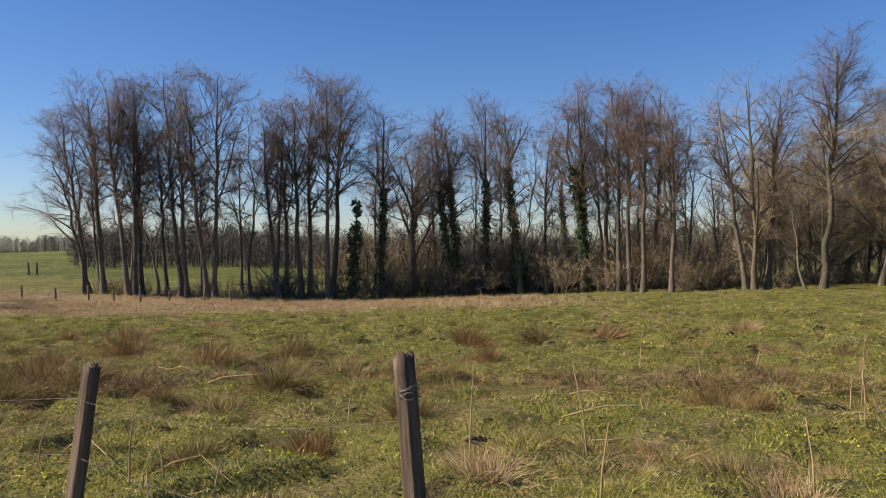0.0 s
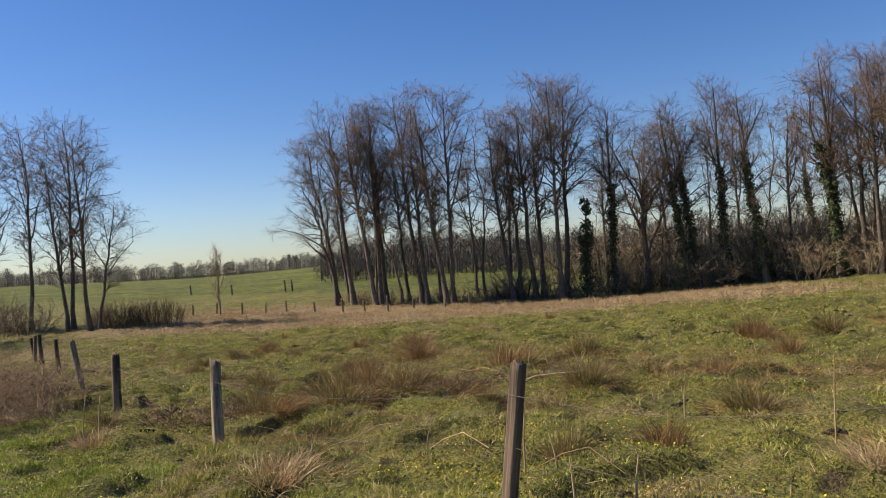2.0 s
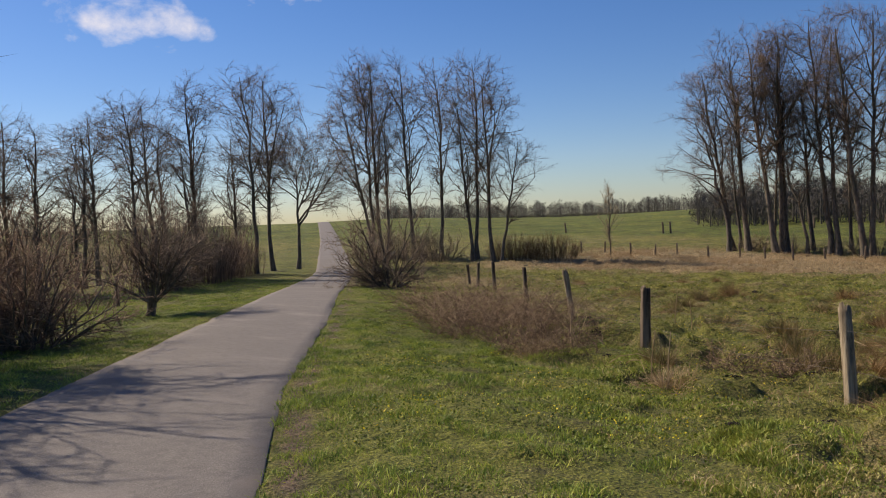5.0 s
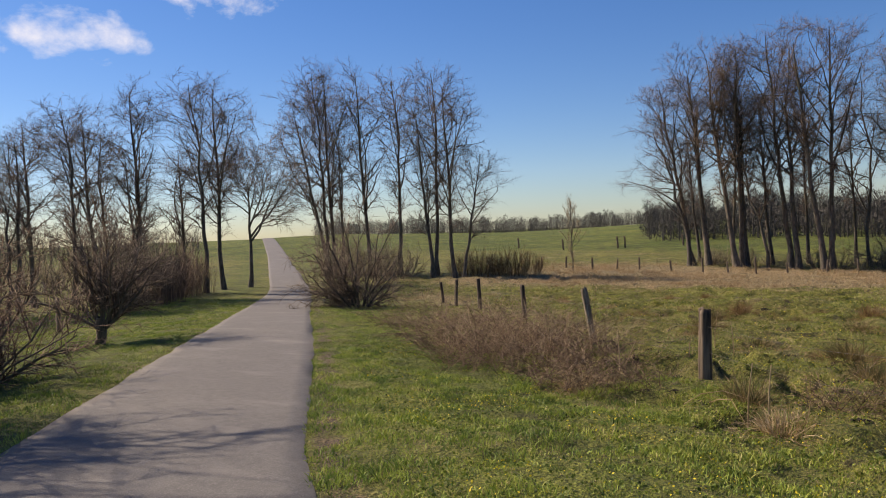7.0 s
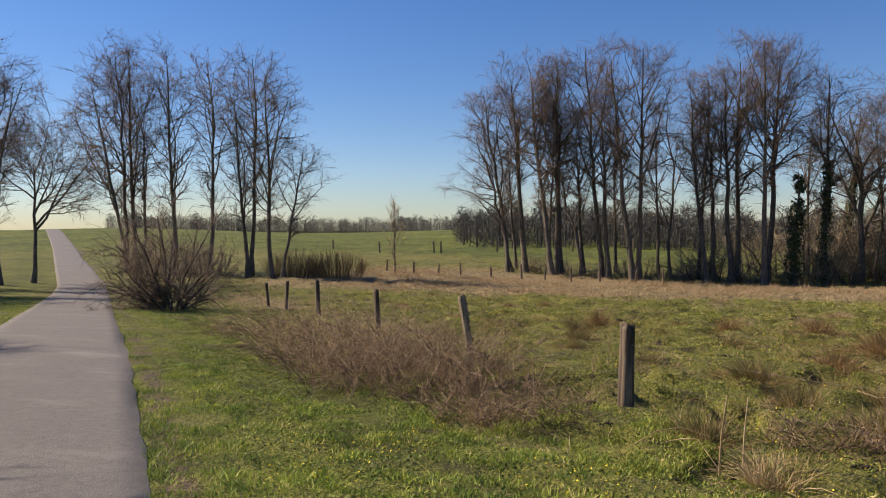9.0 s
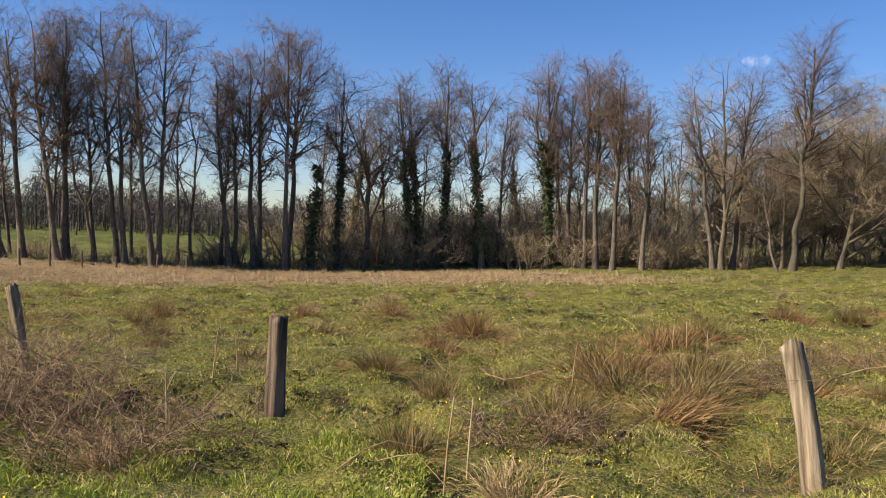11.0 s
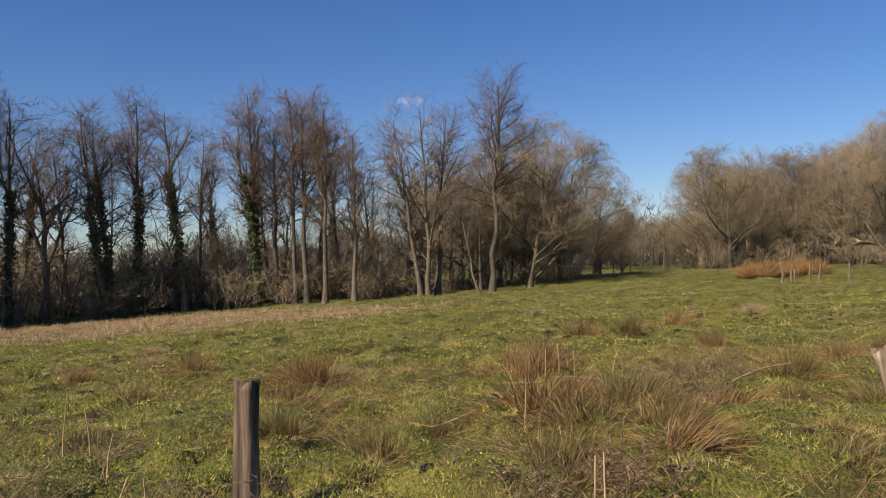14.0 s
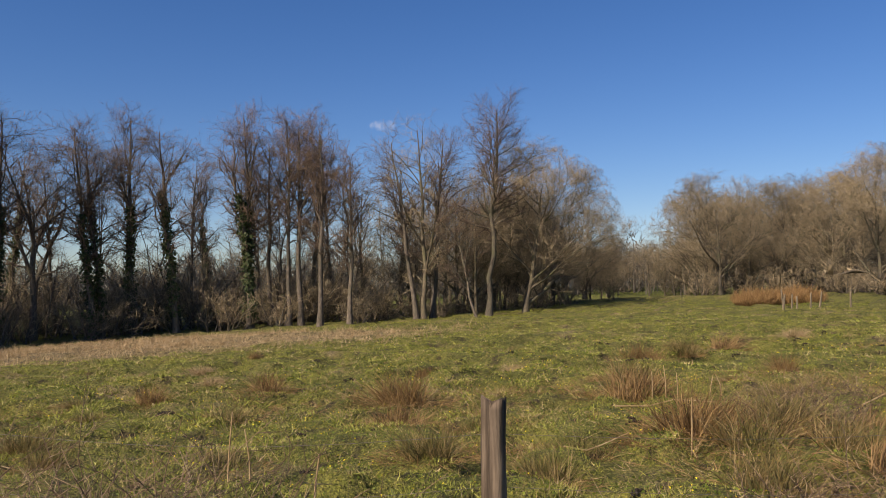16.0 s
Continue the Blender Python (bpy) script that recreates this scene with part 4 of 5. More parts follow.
RUST, nt_, b_ = material("old_wire", 0.6)
b_.inputs["Base Color"].default_value = (0.16, 0.14, 0.125, 1)
b_.inputs["Metallic"].default_value = 0.7
FENCE = [  # x, y, height, width, lean, bend, top slope, pale
    (5.1, 2.3, 0.95, 0.14, 14, 0.0, 0.02, 1), (3.62, 3.38, 1.38, 0.095, -3, -0.08, 0.01, 0), (1.12, 5.05, 1.09, 0.115, 8, 0.0, 0.0, 0), (-3.42, 8.25, 1.19, 0.16, 8, -0.2, 0.03, 1),
    (-7.38, 11.27, 1.03, 0.18, 1, 0.0, -0.01, 0), (-10.5, 14.05, 1.25, 0.15, -8, -0.12, 0.03, 1), (-13.95, 17.15, 1.0, 0.15, -3, 0.0, 0.0, 0), (-17.5, 20.33, 1.0, 0.15, -2, 0.0, 0.01, 0),
    (-20.6, 23.3, 0.95, 0.14, 3, 0.0, 0.0, 0), (-23.2, 26.0, 0.95, 0.14, -5, 0.0, 0.0, 0)]
RISE = (-0.047, 0.097, 0.18, -0.11, -0.012, -0.1, -0.05, 0.01, 0.05, -0.08)  # how far the foot of each post stands above the smooth ground
tops = []
for k, (x, y, h, w, lean, bend_, slope, pale) in enumerate(FENCE):
    label = "pale grey crooked split-wood fence post" if pale else ("short dark weathered round fence post" if w < 0.15 else "thick cracked weathered wooden fence post")
    ob = thing("fence_post", label, "fence post", "posts of the pasture fence")
    z = float(land(x, y)) + RISE[k]
    ob.matrix_basis = Matrix.Translation((x, y, z)) @ (Matrix.Rotation(radians(lean), 4, Vector((-0.85, -0.52, 0))) if k == 3 else Matrix.Rotation(radians(lean), 4, Vector((-0.55, 0.83, 0)) if k > 3 else Vector((0.1, 1, 0)))) @ Matrix.Rotation(radians(-70 if k == 3 else -58 + 7 * (k % 3)), 4, "Z")
    part("shaft", post_geo(h, w, k + 1, bend_, slope, uneven=0.4 if k in (1, 2) else 1.0, sides=28 if k in (1, 2) else 20), POST_PALE if pale else POST_DARK, ob)
    if k == 1:
        part("wire_wrap", wire_wrap(h, w, k), RUST, ob, "old rusty wire wound round the post")
    tops.append((Vector((x, y, z)), h))
for k in range(1, len(tops) - 1):
    (a, ha), (b, hb) = tops[k], tops[k + 1]
    ob = thing("fence_wire", "thin slack rusty wire between the posts", "wire", "wires of the pasture fence")
    for frac in (0.78, 0.42):
        g = Geo()
        u = np.linspace(0, 1, 9)[:, None]
        line = np.array(a) * (1 - u) + np.array(b) * u
        line[:, 2] += (ha * (1 - u[:, 0]) + hb * u[:, 0]) * frac - 0.12 * np.sin(np.pi * u[:, 0])
        g.tubes(line[None], np.full((1, 9), 0.0016), 4)
        part("strand", g, RUST, ob)


def small_post(x, y, h, w, lean, mat, seed, label, group):
    ob = thing("fence_post", label, "fence post", group)
    ob.matrix_basis = Matrix.Translation((x, y, float(land(x, y)))) @ Matrix.Rotation(radians(lean), 4, Vector((0.3, 1, 0)))
    part("shaft", post_geo(h, w, seed, 0, 0.01, rings=6, sides=8), mat, ob)


for k, (x, y, h, lean) in enumerate(((36.6, 34.0, 1.15, -6), (36.2, 33.2, 0.85, 3), (35.6, 33.4, 0.9, 8), (34.2, 31.7, 0.8, -2), (36.2, 32.0, 0.95, 2), (36.5, 31.6, 1.0, 10), (36.6, 29.8, 1.0, 1), (39.5, 29.0, 0.9, -3))):
    small_post(x - 0.8, y + 0.6, h, 0.11, lean, POST_PALE, 20 + k, "pale sawn stake at the end of the field", "pale stakes")
for k in range(12):
    x = -36.5 + k * 2.05 + rng.uniform(-0.3, 0.3)
    small_post(x, 57.0 + 0.35 * k, rng.uniform(0.8, 1.15), 0.14, rng.uniform(-7, 7), POST_DARK, 40 + k, "dark old fence post across the stream", "posts across the stream")
for k, (x, y) in enumerate(((-43.0, 86.0), (-42.2, 86.2), (-36.0, 88.0), (-49.0, 84.0), (-28.5, 93.0), (-22.0, 96.0), (-60.0, 92.0))):
    small_post(x, y, 1.3, 0.2, rng.uniform(-8, 8), POST_DARK, 60 + k, "dark post in the meadow across the stream", "posts in the far meadow")
small_post(-26.3, 11.6, 1.0, 0.14, -2, POST_DARK, 71, "weathered fence post behind the bush", "posts behind the roadside bushes")
small_post(-33.0, 17.6, 1.0, 0.14, 2, POST_DARK, 72, "weathered fence post behind the bush", "posts behind the roadside bushes")


# ---- rushes, brambles, stalks ----
def rush(label, mat, count, h, spread, name="rush_tuft", droop=0.6, base_r=0.28, flat=None):
    a, q = np.random.rand(count) * 2 * np.pi, np.sqrt(np.random.rand(count))
    base = np.stack([np.cos(a) * q * base_r, np.sin(a) * q * base_r, 0 * a - 0.05], 1)
    d = unit(np.stack([np.cos(a) * q * spread, np.sin(a) * q * spread, 0 * a + 1], 1) + np.random.normal(size=(count, 3)) * 0.36 + np.random.normal(size=3) * 0.15)
    if flat:
        d = unit(d + np.array(flat))
    g = Geo()
    g.blades(base, d, h * (0.25 + 0.75 * np.random.rand(count) ** 0.8), 0.005 + 0.005 * np.random.rand(count), droop * np.random.rand(count) ** 1.5)
    ob = thing(name, label, "grass tuft")
    tagged(part("foliage", g, mat, ob), kind="stuff")
    k = int(count * 0.9)
    a, q = np.random.rand(k) * 2 * np.pi, np.sqrt(np.random.rand(k))
    skirt = Geo()
    at = np.stack([np.cos(a) * q * base_r * 2.4, np.sin(a) * q * base_r * 2.4, 0 * a - 0.02], 1)
    skirt.blades(at, unit(np.stack([np.cos(a), np.sin(a), 0.5 + 0 * a], 1) + np.random.normal(size=(k, 3)) * 0.5), h * (0.14 + 0.32 * np.random.rand(k)), np.full(k, 0.006), 1.0 * np.random.rand(k))
    tagged(part("dead_skirt", skirt, RUSH_BROWN if mat is not STRAW else STRAW, ob, "straw of last year's dead stems"), kind="stuff")
    return ob


RUSHES = [rush("upright brown rush tuft in the pasture", RUSH_BROWN, 460, 0.72, 0.34, droop=0.35), rush("green and brown rush tuft in the pasture", RUSH_MIX, 460, 0.66, 0.42, droop=0.4),
          rush("dead rush tuft flattened to one side", RUSH_BROWN, 380, 0.75, 0.5, flat=(0.9, 0.1, 0)), rush("low dark rush tuft in the pasture", RUSH_MIX, 300, 0.42, 0.55),
          rush("pale tuft of dead grass", STRAW, 380, 0.45, 0.6, droop=0.8)]
TUFTS = [  # x, y, kind, size
    (-1.0, 15.4, 0, 1.1), (-3.2, 12.6, 0, 1.15), (-3.8, 17.8, 0, 1.0), (-4.9, 20.6, 0, 0.75), (-4.3, 13.4, 3, 1.1), (-3.5, 10.3, 2, 0.85), (0.3, 16.6, 1, 1.2),
    (-4.8, 16.4, 0, 0.9), (-2.9, 11.0, 1, 1.0), (-2.2, 12.2, 1, 1.05), (-5.4, 12.8, 1, 0.9), (-4.4, 11.0, 1, 1.1), (-1.5, 12.6, 3, 1.1), (0.9, 14.0, 1, 0.9)]
TUFTS_SOUTH = [(0.9, 12.0, 1, 1.1), (3.2, 9.6, 1, 0.9), (-1.6, 12.6, 1, 1.2), (-2.6, 13.0, 2, 1.1), (-1.0, 11.6, 2, 1.0), (-3.4, 11.8, 3, 1.2), (-4.8, 10.6, 3, 1.1),
               (2.2, 8.2, 0, 0.7), (5.8, 13.0, 3, 1.0), (7.2, 10.5, 0, 0.9), (8.6, 12.2, 3, 0.9), (4.4, 16.0, 0, 0.8), (1.8, 13.8, 3, 1.0), (2.9, 12.4, 0, 0.8)]
TUFTS_NEAR = [(6.5, 6.26, 4, 0.9), (-5.6, 8.6, 4, 0.8), (-6.3, 9.6, 1, 0.8), (-8.6, 9.9, 4, 0.9), (0.2, 5.0, 4, 0.9), (-1.4, 6.0, 4, 1.0), (2.4, 4.6, 4, 0.7), (5.0, 4.0, 4, 1.0), (6.6, 4.6, 4, 0.9),
              (-2.4, 9.5, 3, 1.0), (-6.0, 14.0, 1, 0.9), (-7.8, 15.4, 3, 0.9), (-9.4, 17.2, 1, 0.8), (0.5, 10.6, 3, 0.8), (-6.6, 18.2, 3, 0.8), (4.0, 6.6, 4, 0.8)]
for x, y, kind, size in TUFTS + TUFTS_SOUTH + TUFTS_NEAR:
    size = size * (0.85 if kind in (1, 2) else 1.0)
    tagged(stand(RUSHES[kind], x, y, size, 0, rng.random() * 360 if kind != 2 else rng.uniform(-30, 30), sink=-float(tussocks(x, y)), wide=size * rng.uniform(0.95, 1.25)), group="tufts in the pasture")
for k in range(46):
    s, n = rng.uniform(-14, 18), rng.uniform(9.5, 24)
    x, y = ROAD_AT[0] + s * ROAD_WAY[0] + n * ROAD_WAY[1], ROAD_AT[1] + s * ROAD_WAY[1] - n * ROAD_WAY[0]
    tagged(stand(RUSHES[rng.choice((1, 3, 3, 4, 0))], x, y, rng.uniform(0.45, 0.8), 0, rng.random() * 360, sink=-float(tussocks(x, y))), group="tufts in the pasture")
for j, ob in enumerate(RUSHES):
    ob.matrix_basis = Matrix.Translation((4 + 1.7 * j, 19.5, float(ground_z(4 + 1.7 * j, 19.5))))


def bramble(x, y, rx, ry, h, count, label):
    """Arching dead canes in a heap."""
    a, q = np.random.rand(count) * 2 * np.pi, np.sqrt(np.random.rand(count))
    base = np.stack([x + np.cos(a) * q * rx, y + np.sin(a) * q * ry, 0 * a], 1)
    base[:, 2] = land(base[:, 0], base[:, 1]) - 0.03
    b = np.random.rand(count) * 2 * np.pi
    d = unit(np.stack([np.cos(b), np.sin(b), 0.5 + 1.6 * np.random.rand(count)], 1))
    L = h * (0.7 + 0.9 * np.random.rand(count))
    pts = [base]
    for j in range(5):
        pts.append(pts[-1] + d * (L / 5)[:, None])
        d = unit(d + np.array([0, 0, -0.22]) + np.random.normal(size=d.shape) * 0.14)
    P = np.stack(pts, 1)
    P[:, :, 2] = np.maximum(P[:, :, 2], land(P[:, :, 0], P[:, :, 1]) + 0.02)
    g, twigs = Geo(), Geo()
    R = np.full((count, 6), 0.0042) * np.linspace(1.2, 0.5, 6)
    g.tubes(P, R, 3)
    B, BR = offshoots(P, R, 7, 0.2, 1, h * 0.3, 45, 0.0, 2, 0.25, 0.7, None, 0.003)
    twigs.cones(B, BR)
    ob = thing("bramble_thicket", label, "bush")
    tagged(part("tangle", g, TWIG_RED, ob), kind="stuff")
    tagged(part("brushwood", twigs, TWIG_CANE, ob), kind="stuff")


bramble(-10.6, 11.6, 1.7, 1.5, 0.95, 520, "tangled reddish-brown dead bramble by the fence")
bramble(-12.4, 13.2, 1.7, 1.4, 0.9, 420, "tangled reddish-brown dead bramble by the fence")
bramble(-8.6, 10.2, 1.1, 0.8, 0.55, 200, "low grey tangle of dead canes by the fence")
bramble(-15.6, 15.6, 1.8, 1.2, 0.7, 260, "dry bramble and straw below the bank")
bramble(-2.0, 12.3, 1.5, 0.9, 0.45, 160, "flattened dead canes in the pasture")
bramble(0.1, 12.9, 1.2, 0.8, 0.45, 130, "flattened dead canes in the pasture")
bramble(-5.0, 10.0, 0.8, 0.6, 0.45, 110, "grey tangle of dead stems by the fence")
bramble(7.4, 11.6, 1.8, 0.8, 0.4, 150, "flattened brown canes in the pasture")


def stick(name, label, points, r, mat, group):
    g = Geo()
    P = np.array(points, float)
    P[:, 2] += ground_z(P[:, 0], P[:, 1])
    g.tubes(P[None], np.linspace(r, r * 0.5, len(P))[None], 5)
    part("stem", g, mat, thing(name, label, "dead stem", group))


for x, y, h, lean in ((-0.96, 14.8, 0.5, 0.0), (-0.55, 14.9, 0.45, 0.02), (0.47, 14.8, 0.4, -0.1), (1.6, 5.2, 0.5, -0.02), (2.05, 5.2, 0.35, 0.03), (-6.1, 8.9, 0.75, 0.05), (-5.9, 9.0, 0.6, 0.03), (-3.86, 12.2, 0.6, 0.05),
                      (4.8, 5.4, 0.7, 0.06), (5.0, 7.2, 0.85, -0.1), (2.4, 9.6, 0.4, 0.02), (-1.3, 6.6, 0.5, 0.03), (-8.3, 10.4, 0.7, -0.02), (-8.5, 10.9, 0.6, 0.15), (-10.9, 12.9, 0.8, 0.04), (7.6, 12.3, 0.6, -0.12),
                      (-8.2, 14.15, 0.8, 0.05), (-7.9, 14.3, 0.6, -0.04), (6.9, 13.5, 0.75, 0.06), (9.3, 10.7, 1.0, 0.05), (6.7, 6.2, 0.7, -0.05), (3.9, 8.2, 0.95, 0.04), (8.9, 13.6, 0.55, 0.1), (-1.16, 14.9, 0.4, 0.03), (-0.24, 15.35, 0.3, -0.1),
                      (0.42, 15.0, 0.3, 0.12), (-8.1, 12.6, 0.45, 0.05), (1.0, 6.3, 0.6, 0.02), (1.3, 6.3, 0.33, -0.05), (-0.2, 7.1, 0.4, 0.06), (9.5, 11.0, 0.5, -0.04), (9.0, 10.4, 0.45, 0.03)):
    stick("dead_stalk", "pale upright dead stalk standing in the grass", [(x, y, -0.05), (x + lean * 0.4, y, h * 0.5), (x + lean * 1.3, y + 0.03, h)], 0.011, STRAW, "dead stalks")
for x0, y0, x1, y1, z1, r in ((-0.5, 8.1, 0.5, 7.0, 0.06, 0.011), (-1.9, 8.3, -0.9, 8.6, 0.1, 0.009), (-4.66, 13.3, -3.9, 13.0, 0.12, 0.014), (-0.2, 12.2, 0.8, 11.9, 0.15, 0.014), (-6.9, 9.1, -6.2, 9.3, 0.05, 0.008),
                              (-6.6, 9.15, -6.1, 8.8, 0.05, 0.007), (1.1, 6.5, 1.9, 6.25, 0.06, 0.009), (-2.0, 14.9, -0.9, 13.9, 0.1, 0.012), (5.4, 11.7, 6.1, 11.5, 0.08, 0.01), (5.1, 7.8, 5.8, 7.65, 0.07, 0.009), (0.9, 13.6, 1.9, 13.9, 0.12, 0.012), (5.0, 9.4, 5.9, 9.2, 0.1, 0.014)):
    stick("fallen_stick", "bleached dead stick lying in the grass", [(x0, y0, 0.02), (x0 * 0.7 + x1 * 0.3, y0 * 0.7 + y1 * 0.3 - 0.04, 0.12), (x0 * 0.4 + x1 * 0.6, y0 * 0.4 + y1 * 0.6 + 0.05, 0.15), (x1, y1, z1 + 0.05)], r * 0.9, STRAW, "dead sticks")


# ---- grass ----
def to_strip(x, y):
    """Metres from the trodden strip of the verge."""
    px, py = np.linspace(4, -11, 12), np.concatenate([np.linspace(-0.4, -0.9, 4), np.linspace(-0.6, 7, 8)])
    return np.min(np.hypot(x[:, None] - px[None], y[:, None] - py[None]), axis=1)


def sow(count, box, near, power, seed, keep):
    gen = np.random.default_rng(seed)
    found = []
    for _ in range(0, count, 200000):
        x = gen.uniform(box[0], box[1], 200000)
        y = gen.uniform(box[2], box[3], 200000)
        d = to_strip(x, y)
        s, n = along(x, y)
        ok = (gen.random(200000) < np.minimum(1, (near / d) ** power)) & (np.abs(n) > lane_edge(s, n) - 0.05) & keep(x, y, s, n, gen)
        found.append((x[ok], y[ok], d[ok]))
    return [np.concatenate(a) for a in zip(*found)]


def meadow(name, label, mat, count, box, keep, h, w, near=6.0, power=1.5, seed=1, full_to=5.0, bend=0.5, spread_out=0.8):
    x, y, d = sow(count, box, near, power, seed, keep)
    g = Geo()
    base = np.stack([x, y, ground_z(x, y) - 0.01], 1)
    N = len(x)
    way = unit(np.random.normal(size=(N, 3)) * [0.45, 0.45, 0.1] + [0, 0, 1.0])
    tall = h * (0.35 + 0.75 * np.random.rand(N)) * (0.3 + 2.4 * rough(x, y, 0.3, 44) ** 1.8)
    wide = w * (0.7 + 0.6 * np.random.rand(N)) * np.clip(d / 7, 1, 3.5) ** spread_out
    lean = bend * np.random.rand(N)
    for sel, full in ((d < full_to, True), (d >= full_to, False)):
        if sel.any():
            g.blades(base[sel], way[sel], tall[sel], wide[sel], lean[sel], full)
    tagged(new(name, g.mesh(name, mat)), label, "grass", kind="stuff")


PASTURE_PART = lambda x, y, s, n, q: (n > 4.3 + 1.2 * rough(x, y, 1.1, 8)) & (q.random(len(x)) < 0.1 + step(rough(x, y, 0.55, 5), 0.3, 0.56))
meadow("field_grass", "short tussocky olive-green pasture grass", FIELD_BLADE, 2000000, (-24, 26, 4, 36), PASTURE_PART, 0.05, 0.011)
meadow("field_grass_south", "short pasture grass by the fence", FIELD_BLADE, 130000, (-4, 16, 0.5, 6), PASTURE_PART, 0.05, 0.011, seed=2)
meadow("verge_grass", "fresh green grass of the lane's verge", VERGE_BLADE, 1200000, (-26, 8, -2, 24), lambda x, y, s, n, q: (n > 0) & (n < 6.0 + 1.5 * rough(x, y, 1.1, 8)), 0.056, 0.0078, seed=3)
meadow("far_verge_grass", "green grass across the lane", VERGE_BLADE, 650000, (-42, -6, -6, 26), lambda x, y, s, n, q: (n < 0) & (n > -9), 0.055, 0.009, near=12, seed=4)
meadow("straw_grass", "strip of tall straw-coloured dead grass along the stream", STRAW, 340000, (-42, 18, 27, 68), lambda x, y, s, n, q: q.random(len(x)) < dryness(x, y) ** 1.5 * (0.2 + 0.8 * (rough(x, y, 3.5, 12) > 0.5)), 0.21, 0.011, near=40, power=0.5, seed=5, full_to=0, bend=0.4, spread_out=0.55)
meadow("thatch", "dead straw lying among the pasture grass", STRAW, 380000, (-20, 18, 2, 30), lambda x, y, s, n, q: (n > 4.6) & (q.random(len(x)) < np.clip((rough(x, y, 1.0, 61) - 0.5) * 3 + dryness(x, y) * 0.5, 0.02, 0.8)), 0.1, 0.006, near=7, seed=6, bend=1.0)


def clumps(name, label, mat, count, each, box, seed, h, w, r=0.07, where=None, up=0.16):
    """Small separate tussocks that stand out of the turf."""
    gen = np.random.default_rng(seed)
    x, y = gen.uniform(box[0], box[1], count), gen.uniform(box[2], box[3], count)
    s, n = along(x, y)
    ok = (n > 5.0 + 2 * gen.random(count)) & (dryness(x, y) < 0.6)
    if where:
        ok &= where(x, y)
    x, y = x[ok], y[ok]
    size = 0.5 + gen.random(len(x)) ** 2
    X = np.repeat(x, each) + gen.normal(size=len(x) * each) * r * np.repeat(size, each)
    Y = np.repeat(y, each) + gen.normal(size=len(x) * each) * r * np.repeat(size, each)
    out = np.stack([X - np.repeat(x, each), Y - np.repeat(y, each), up + 0 * X], 1) + gen.normal(size=(len(X), 3)) * up * 0.6
    g = Geo()
    g.blades(np.stack([X, Y, ground_z(X, Y) - 0.02], 1), unit(out), h * np.repeat(size, each) * (0.5 + 0.7 * gen.random(len(X))), np.full(len(X), w), 0.5 * gen.random(len(X)), False)
    tagged(new(name, g.mesh(name, mat)), label, "grass", kind="stuff")


clumps("green_tussocks", "small dark green grass tussocks in the pasture", TURF, 11000, 16, (-20, 24, 5, 34), 15, 0.105, 0.013, 0.12)
clumps("far_green_tussocks", "small dark green grass tussocks far out in the pasture", TURF, 9000, 12, (-34, 44, 18, 58), 17, 0.15, 0.03, 0.16)
clumps("dry_tussocks", "small straw-coloured grass tussocks in the pasture", STRAW, 1500, 14, (-30, 34, 6, 46), 16, 0.2, 0.011)

tangle = lambda x, y: rough(x, y, 2.4, 91) + 0.35 * np.exp(-(((x - 0.5) / 7) ** 2 + ((y - 13) / 4) ** 2)) > 0.72
clumps("brown_mats", "matted brown dead rush lying in the pasture", RUSH_BROWN, 1500, 60, (-14, 14, 6, 22), 25, 0.32, 0.008, 0.17, tangle, 0.12)
clumps("straw_mats", "matted pale dead grass lying in the pasture", STRAW, 900, 40, (-14, 14, 4, 22), 26, 0.26, 0.007, 0.17, tangle, 0.12)
clumps("dark_weeds", "dark green coarse weeds in the pasture", RUSH_GREEN, 4200, 20, (-18, 22, 4, 34), 27, 0.11, 0.015, 0.12)


def weeds(name, label, mat, count, box, seed, lo, size, lift, normal_up=1.2):
    gen = np.random.default_rng(seed)
    x, y = gen.uniform(box[0], box[1], count), gen.uniform(box[2], box[3], count)
    s, n = along(x, y)
    d = to_strip(x, y)
    ok = (rough(x, y, 0.9, 71) > lo) & (n > 2.2) & (gen.random(count) < np.minimum(1, (7 / d) ** 1.3))
    x, y, d = x[ok], y[ok], d[ok]
    at = np.stack([x, y, ground_z(x, y) + lift * gen.random(len(x))], 1)
    g = Geo()
    g.leaves(at, unit(gen.normal(size=(len(x), 3)) + [0, 0, normal_up]), size * (0.6 + 0.8 * gen.random(len(x))) * np.clip(d / 12, 1, 1.6))
    tagged(new(name, g.mesh(name, mat)), label, "plants", kind="stuff")


weeds("low_weeds", "low broad-leaved green weeds in the grass", WEED_LEAF, 260000, (-22, 16, 0, 26), 8, 0.42, 0.014, 0.05)
weeds("yellow_flowers", "small yellow celandine flowers in the grass", PETAL, 30000, (-14, 12, 3, 26), 9, 0.66, 0.011, 0.09)


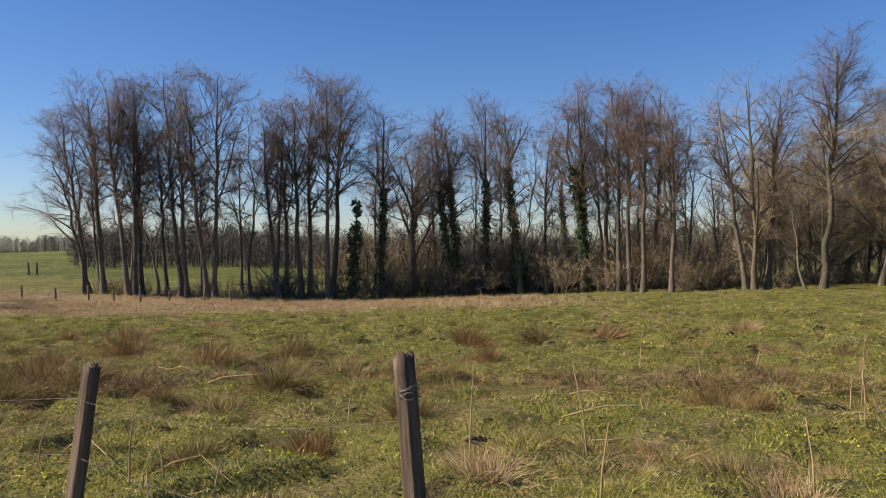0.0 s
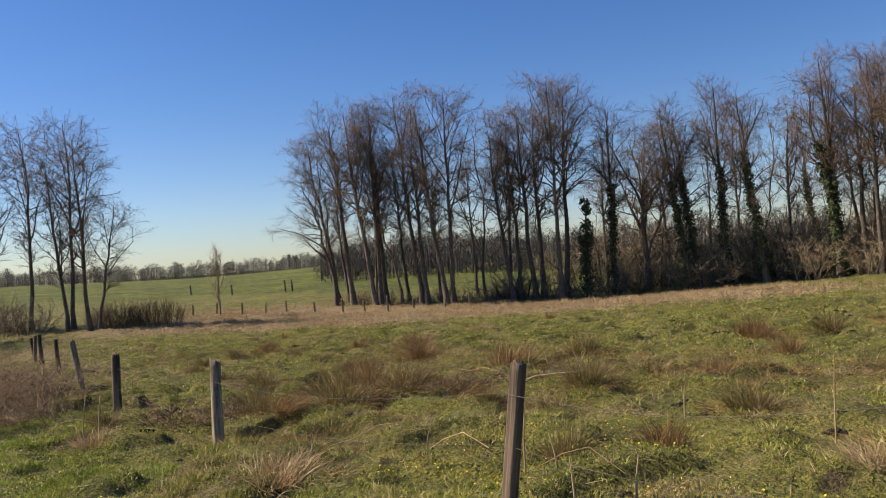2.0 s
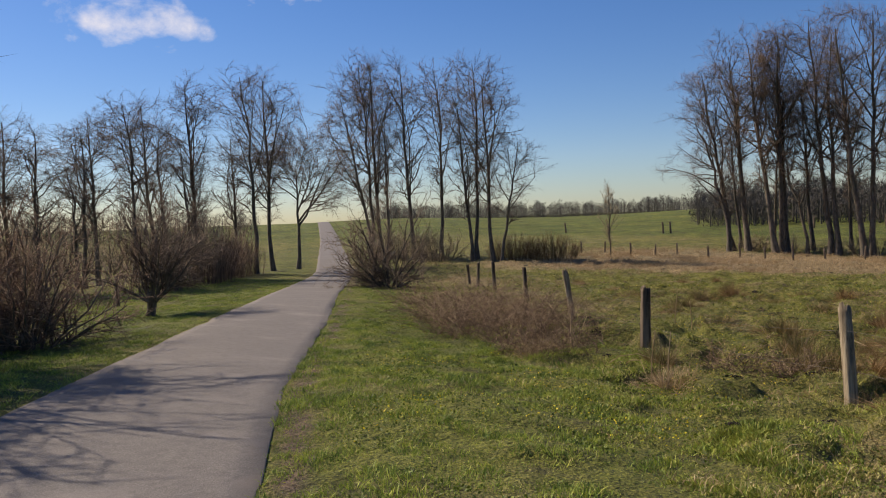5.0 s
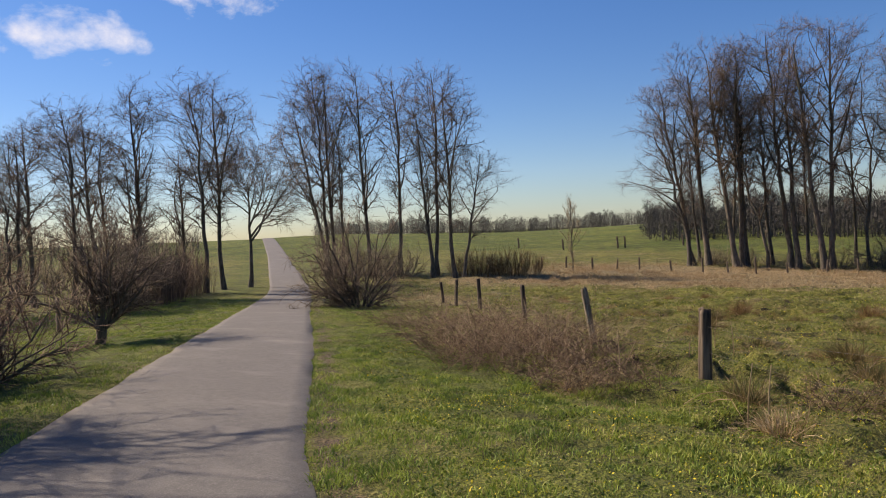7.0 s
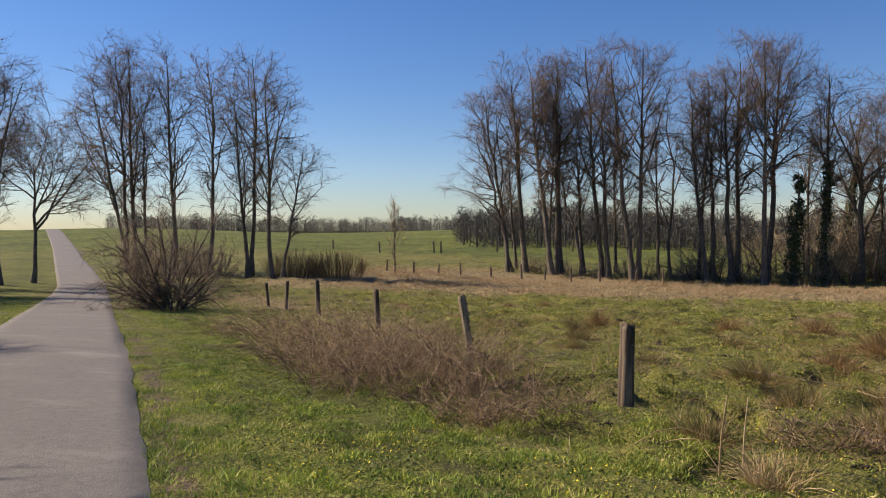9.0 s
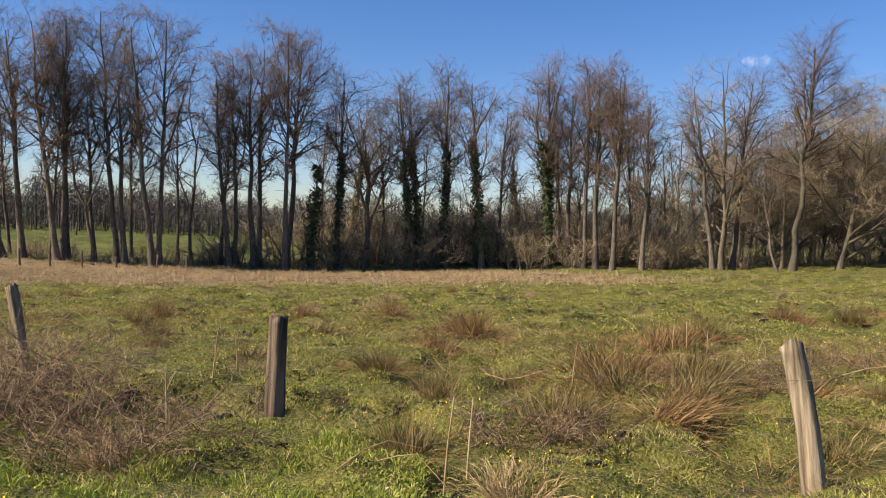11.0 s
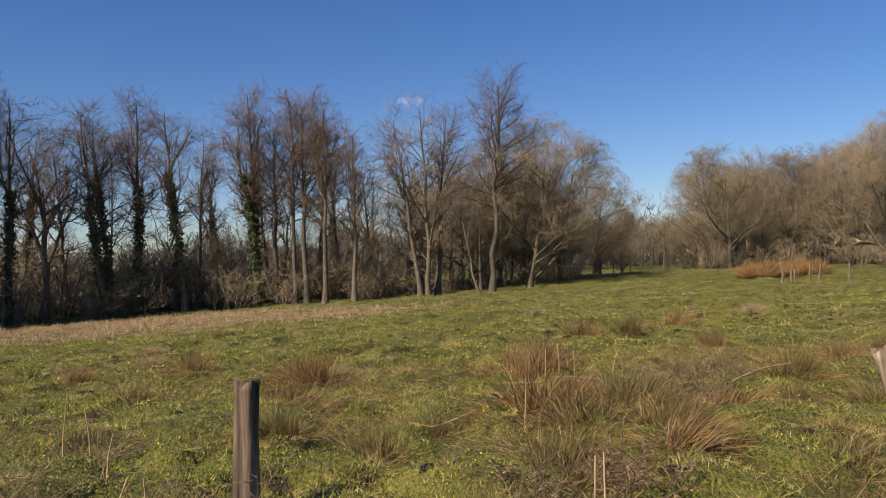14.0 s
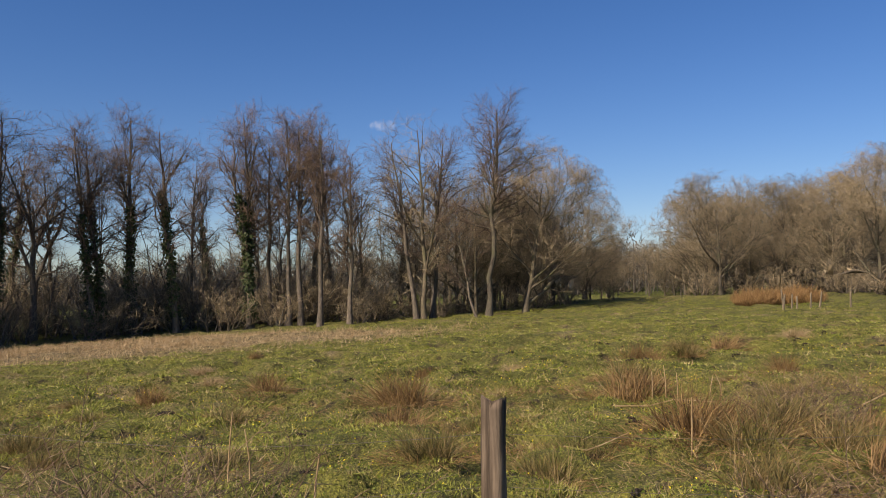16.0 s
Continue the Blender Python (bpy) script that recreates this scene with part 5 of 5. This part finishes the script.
def dark_heaps(count, seed):
    """Low heaps of small dark lumps scattered over the pasture."""
    gen = np.random.default_rng(seed)
    x, y = gen.uniform(-13, 13, count), gen.uniform(5, 24, count)
    s, n = along(x, y)
    x, y = x[n > 5], y[n > 5]
    size = 0.04 + 0.08 * gen.random(len(x)) ** 1.5
    k = 26
    X = np.repeat(x, k) + gen.normal(size=len(x) * k) * np.repeat(size, k) * 0.62
    Y = np.repeat(y, k) + gen.normal(size=len(x) * k) * np.repeat(size, k) * 0.42
    r = np.repeat(size, k) * gen.uniform(0.12, 0.3, len(X))
    off = np.hypot((X - np.repeat(x, k)), (Y - np.repeat(y, k))) / np.repeat(size, k)
    Z = ground_z(X, Y) + np.repeat(size, k) * 0.35 * np.exp(-(off**2) * 1.2)
    corner = np.array([(1, 0, 0), (0, 1, 0), (-1, 0, 0), (0, -1, 0), (0, 0, 0.8), (0, 0, -0.8)])
    V = np.stack([X, Y, Z], 1)[:, None] + corner[None] * r[:, None, None] * gen.uniform(0.6, 1.3, (len(X), 6, 1))
    i = np.arange(len(X))[:, None] * 6
    g = Geo()
    g.add(V, [i + [[a, (a + 1) % 4, 4]] for a in range(4)] + [i + [[(a + 1) % 4, a, 5]] for a in range(4)])
    tagged(new("soil_clods", g.mesh("soil_clods", DARK_LUMP)), "small crumbly heaps of dark lumps in the grass", "soil", kind="stuff")


dark_heaps(190, 41)


# ---- distance ----
def far_woods(name, label, arc, dist, height, count, seed, step_out=40):
    gen = np.random.default_rng(seed)
    turn = np.radians(arc[0] + (arc[1] - arc[0]) * gen.random(count))
    r = dist + step_out * gen.random(count)
    x, y = -3 - np.sin(turn) * r, np.cos(turn) * r
    z = land(x, y)
    lump = 0.6 + 0.7 * rough(np.degrees(turn) * 3, r * 0.05, 1.6, seed)
    h = height * lump * (0.75 + 0.4 * gen.random(count))
    g = Geo()
    base = np.stack([x, y, z - 1], 1)
    P = np.stack([base, base + np.stack([0 * x, 0 * x, h], 1)], 1)
    g.tubes(P, np.stack([h * 0.02, h * 0.006], 1), 4)
    k = 84
    a = gen.random((count, k)) * 2 * np.pi
    q = gen.random((count, k))
    zz = h[:, None] * gen.random((count, k))
    rr = h[:, None] * 0.32 * np.sqrt(q) * np.sin(np.pi * np.clip(0.25 + 0.75 * zz / h[:, None], 0, 0.97)) ** 0.6
    at = np.stack([x[:, None] + np.cos(a) * rr, y[:, None] + np.sin(a) * rr, z[:, None] + zz], -1).reshape(-1, 3)
    d = unit(gen.normal(size=at.shape) * [0.6, 0.6, 0.4] + [0, 0, 0.6])
    L = np.repeat(h, k) * 0.16
    g.blades(at, d, L, L * 0.1, L * 0, False)
    tagged(new(name, g.mesh(name, FAR_TWIG)), label, "woods", kind="stuff")


far_woods("far_woods", "dark bare woods on the far hill", (0, 46), 290, 5.0, 1700, 3, 70)
far_woods("far_hedge", "bare hedge trees beyond the meadow", (-16, 23), 105, 4.8, 900, 4, 40)
far_woods("far_hedge_west", "bare hedge trees beyond the lane", (54, 112), 120, 4.6, 420, 5, 60)
far_woods("wood_behind", "bare woods closing the view beyond the pasture", (-56, -14), 120, 7.0, 800, 6, 60)
far_woods("wood_beside", "bare woods beyond the end of the pasture", (-95, -55), 100, 11.0, 420, 7, 60)


def cloud(name, turn, up, wide, high, seed, most=0.95):
    """A small fair-weather cloud, far beyond the hills."""
    m, nt, bsdf = material(name, 1.0)
    nt.nodes.remove(bsdf)
    out = nt.nodes["Material Output"]
    tc = nt.nodes.new("ShaderNodeTexCoord")
    mp = nt.nodes.new("ShaderNodeMapping")
    mp.inputs["Location"].default_value = (seed * 3.1, seed * 1.7, 0)
    mp.inputs["Scale"].default_value = (4.2, 1.5, 1)
    nt.links.new(tc.outputs["Generated"], mp.inputs[0])
    n = nt.nodes.new("ShaderNodeTexNoise")
    n.inputs["Scale"].default_value, n.inputs["Detail"].default_value, n.inputs["Roughness"].default_value = 1.6, 7, 0.58
    nt.links.new(mp.outputs[0], n.inputs["Vector"])
    fall = attribute(nt, "body")
    dens = maths(nt, "ADD", maths(nt, "MULTIPLY", n.outputs["Fac"], 1.8), maths(nt, "SUBTRACT", fall, 1.38))
    alpha = ramp(nt, dens, [(0.12, (0, 0, 0)), (0.8, (most, most, most))])
    em = nt.nodes.new("ShaderNodeEmission")
    em.inputs["Strength"].default_value = 0.66
    nt.links.new(ramp(nt, dens, [(0.1, (0.72, 0.82, 0.95)), (0.5, (0.92, 0.95, 1.0))]), em.inputs[0])
    tr = nt.nodes.new("ShaderNodeBsdfTransparent")
    ms = nt.nodes.new("ShaderNodeMixShader")
    nt.links.new(alpha, ms.inputs[0])
    nt.links.new(tr.outputs[0], ms.inputs[1])
    nt.links.new(em.outputs[0], ms.inputs[2])
    nt.links.new(ms.outputs[0], out.inputs["Surface"])
    g = Geo()
    u = np.linspace(-1, 1, 25)
    U, V = np.meshgrid(u, u)
    g.add(np.stack([U * wide / 2, V * high / 2, 20 * (1 - U**2) * (1 - V**2)], -1), [np.stack([np.arange(600).reshape(24, 25)[:, :24], np.arange(600).reshape(24, 25)[:, 1:], np.arange(25, 625).reshape(24, 25)[:, 1:], np.arange(25, 625).reshape(24, 25)[:, :24]], -1).reshape(-1, 4)])
    me = g.mesh(name, m, True)
    me.attributes.new("body", "FLOAT", "POINT").data.foreach_set("value", np.clip(1 - (U**2 + V**2), 0, 1).astype(np.float32).ravel())
    ob = new(name, me)
    t, e, r = radians(turn), radians(up), 1500
    at = Vector((-3 - math.sin(t) * math.cos(e) * r, math.cos(t) * math.cos(e) * r, math.sin(e) * r))
    ob.matrix_basis = look(at, at + (at - Vector((-3, 0, 2))))
    ob.visible_shadow = False
    tagged(ob, "small soft white cloud in the blue sky", "cloud", kind="structure")


cloud("backdrop_cloud", 61, 13.6, 400, 130, 1, 0.85)
cloud("backdrop_cloud", 52.5, 16.7, 340, 130, 4)
cloud("backdrop_cloud", -31.9, 11.4, 80, 34, 7, 0.35)
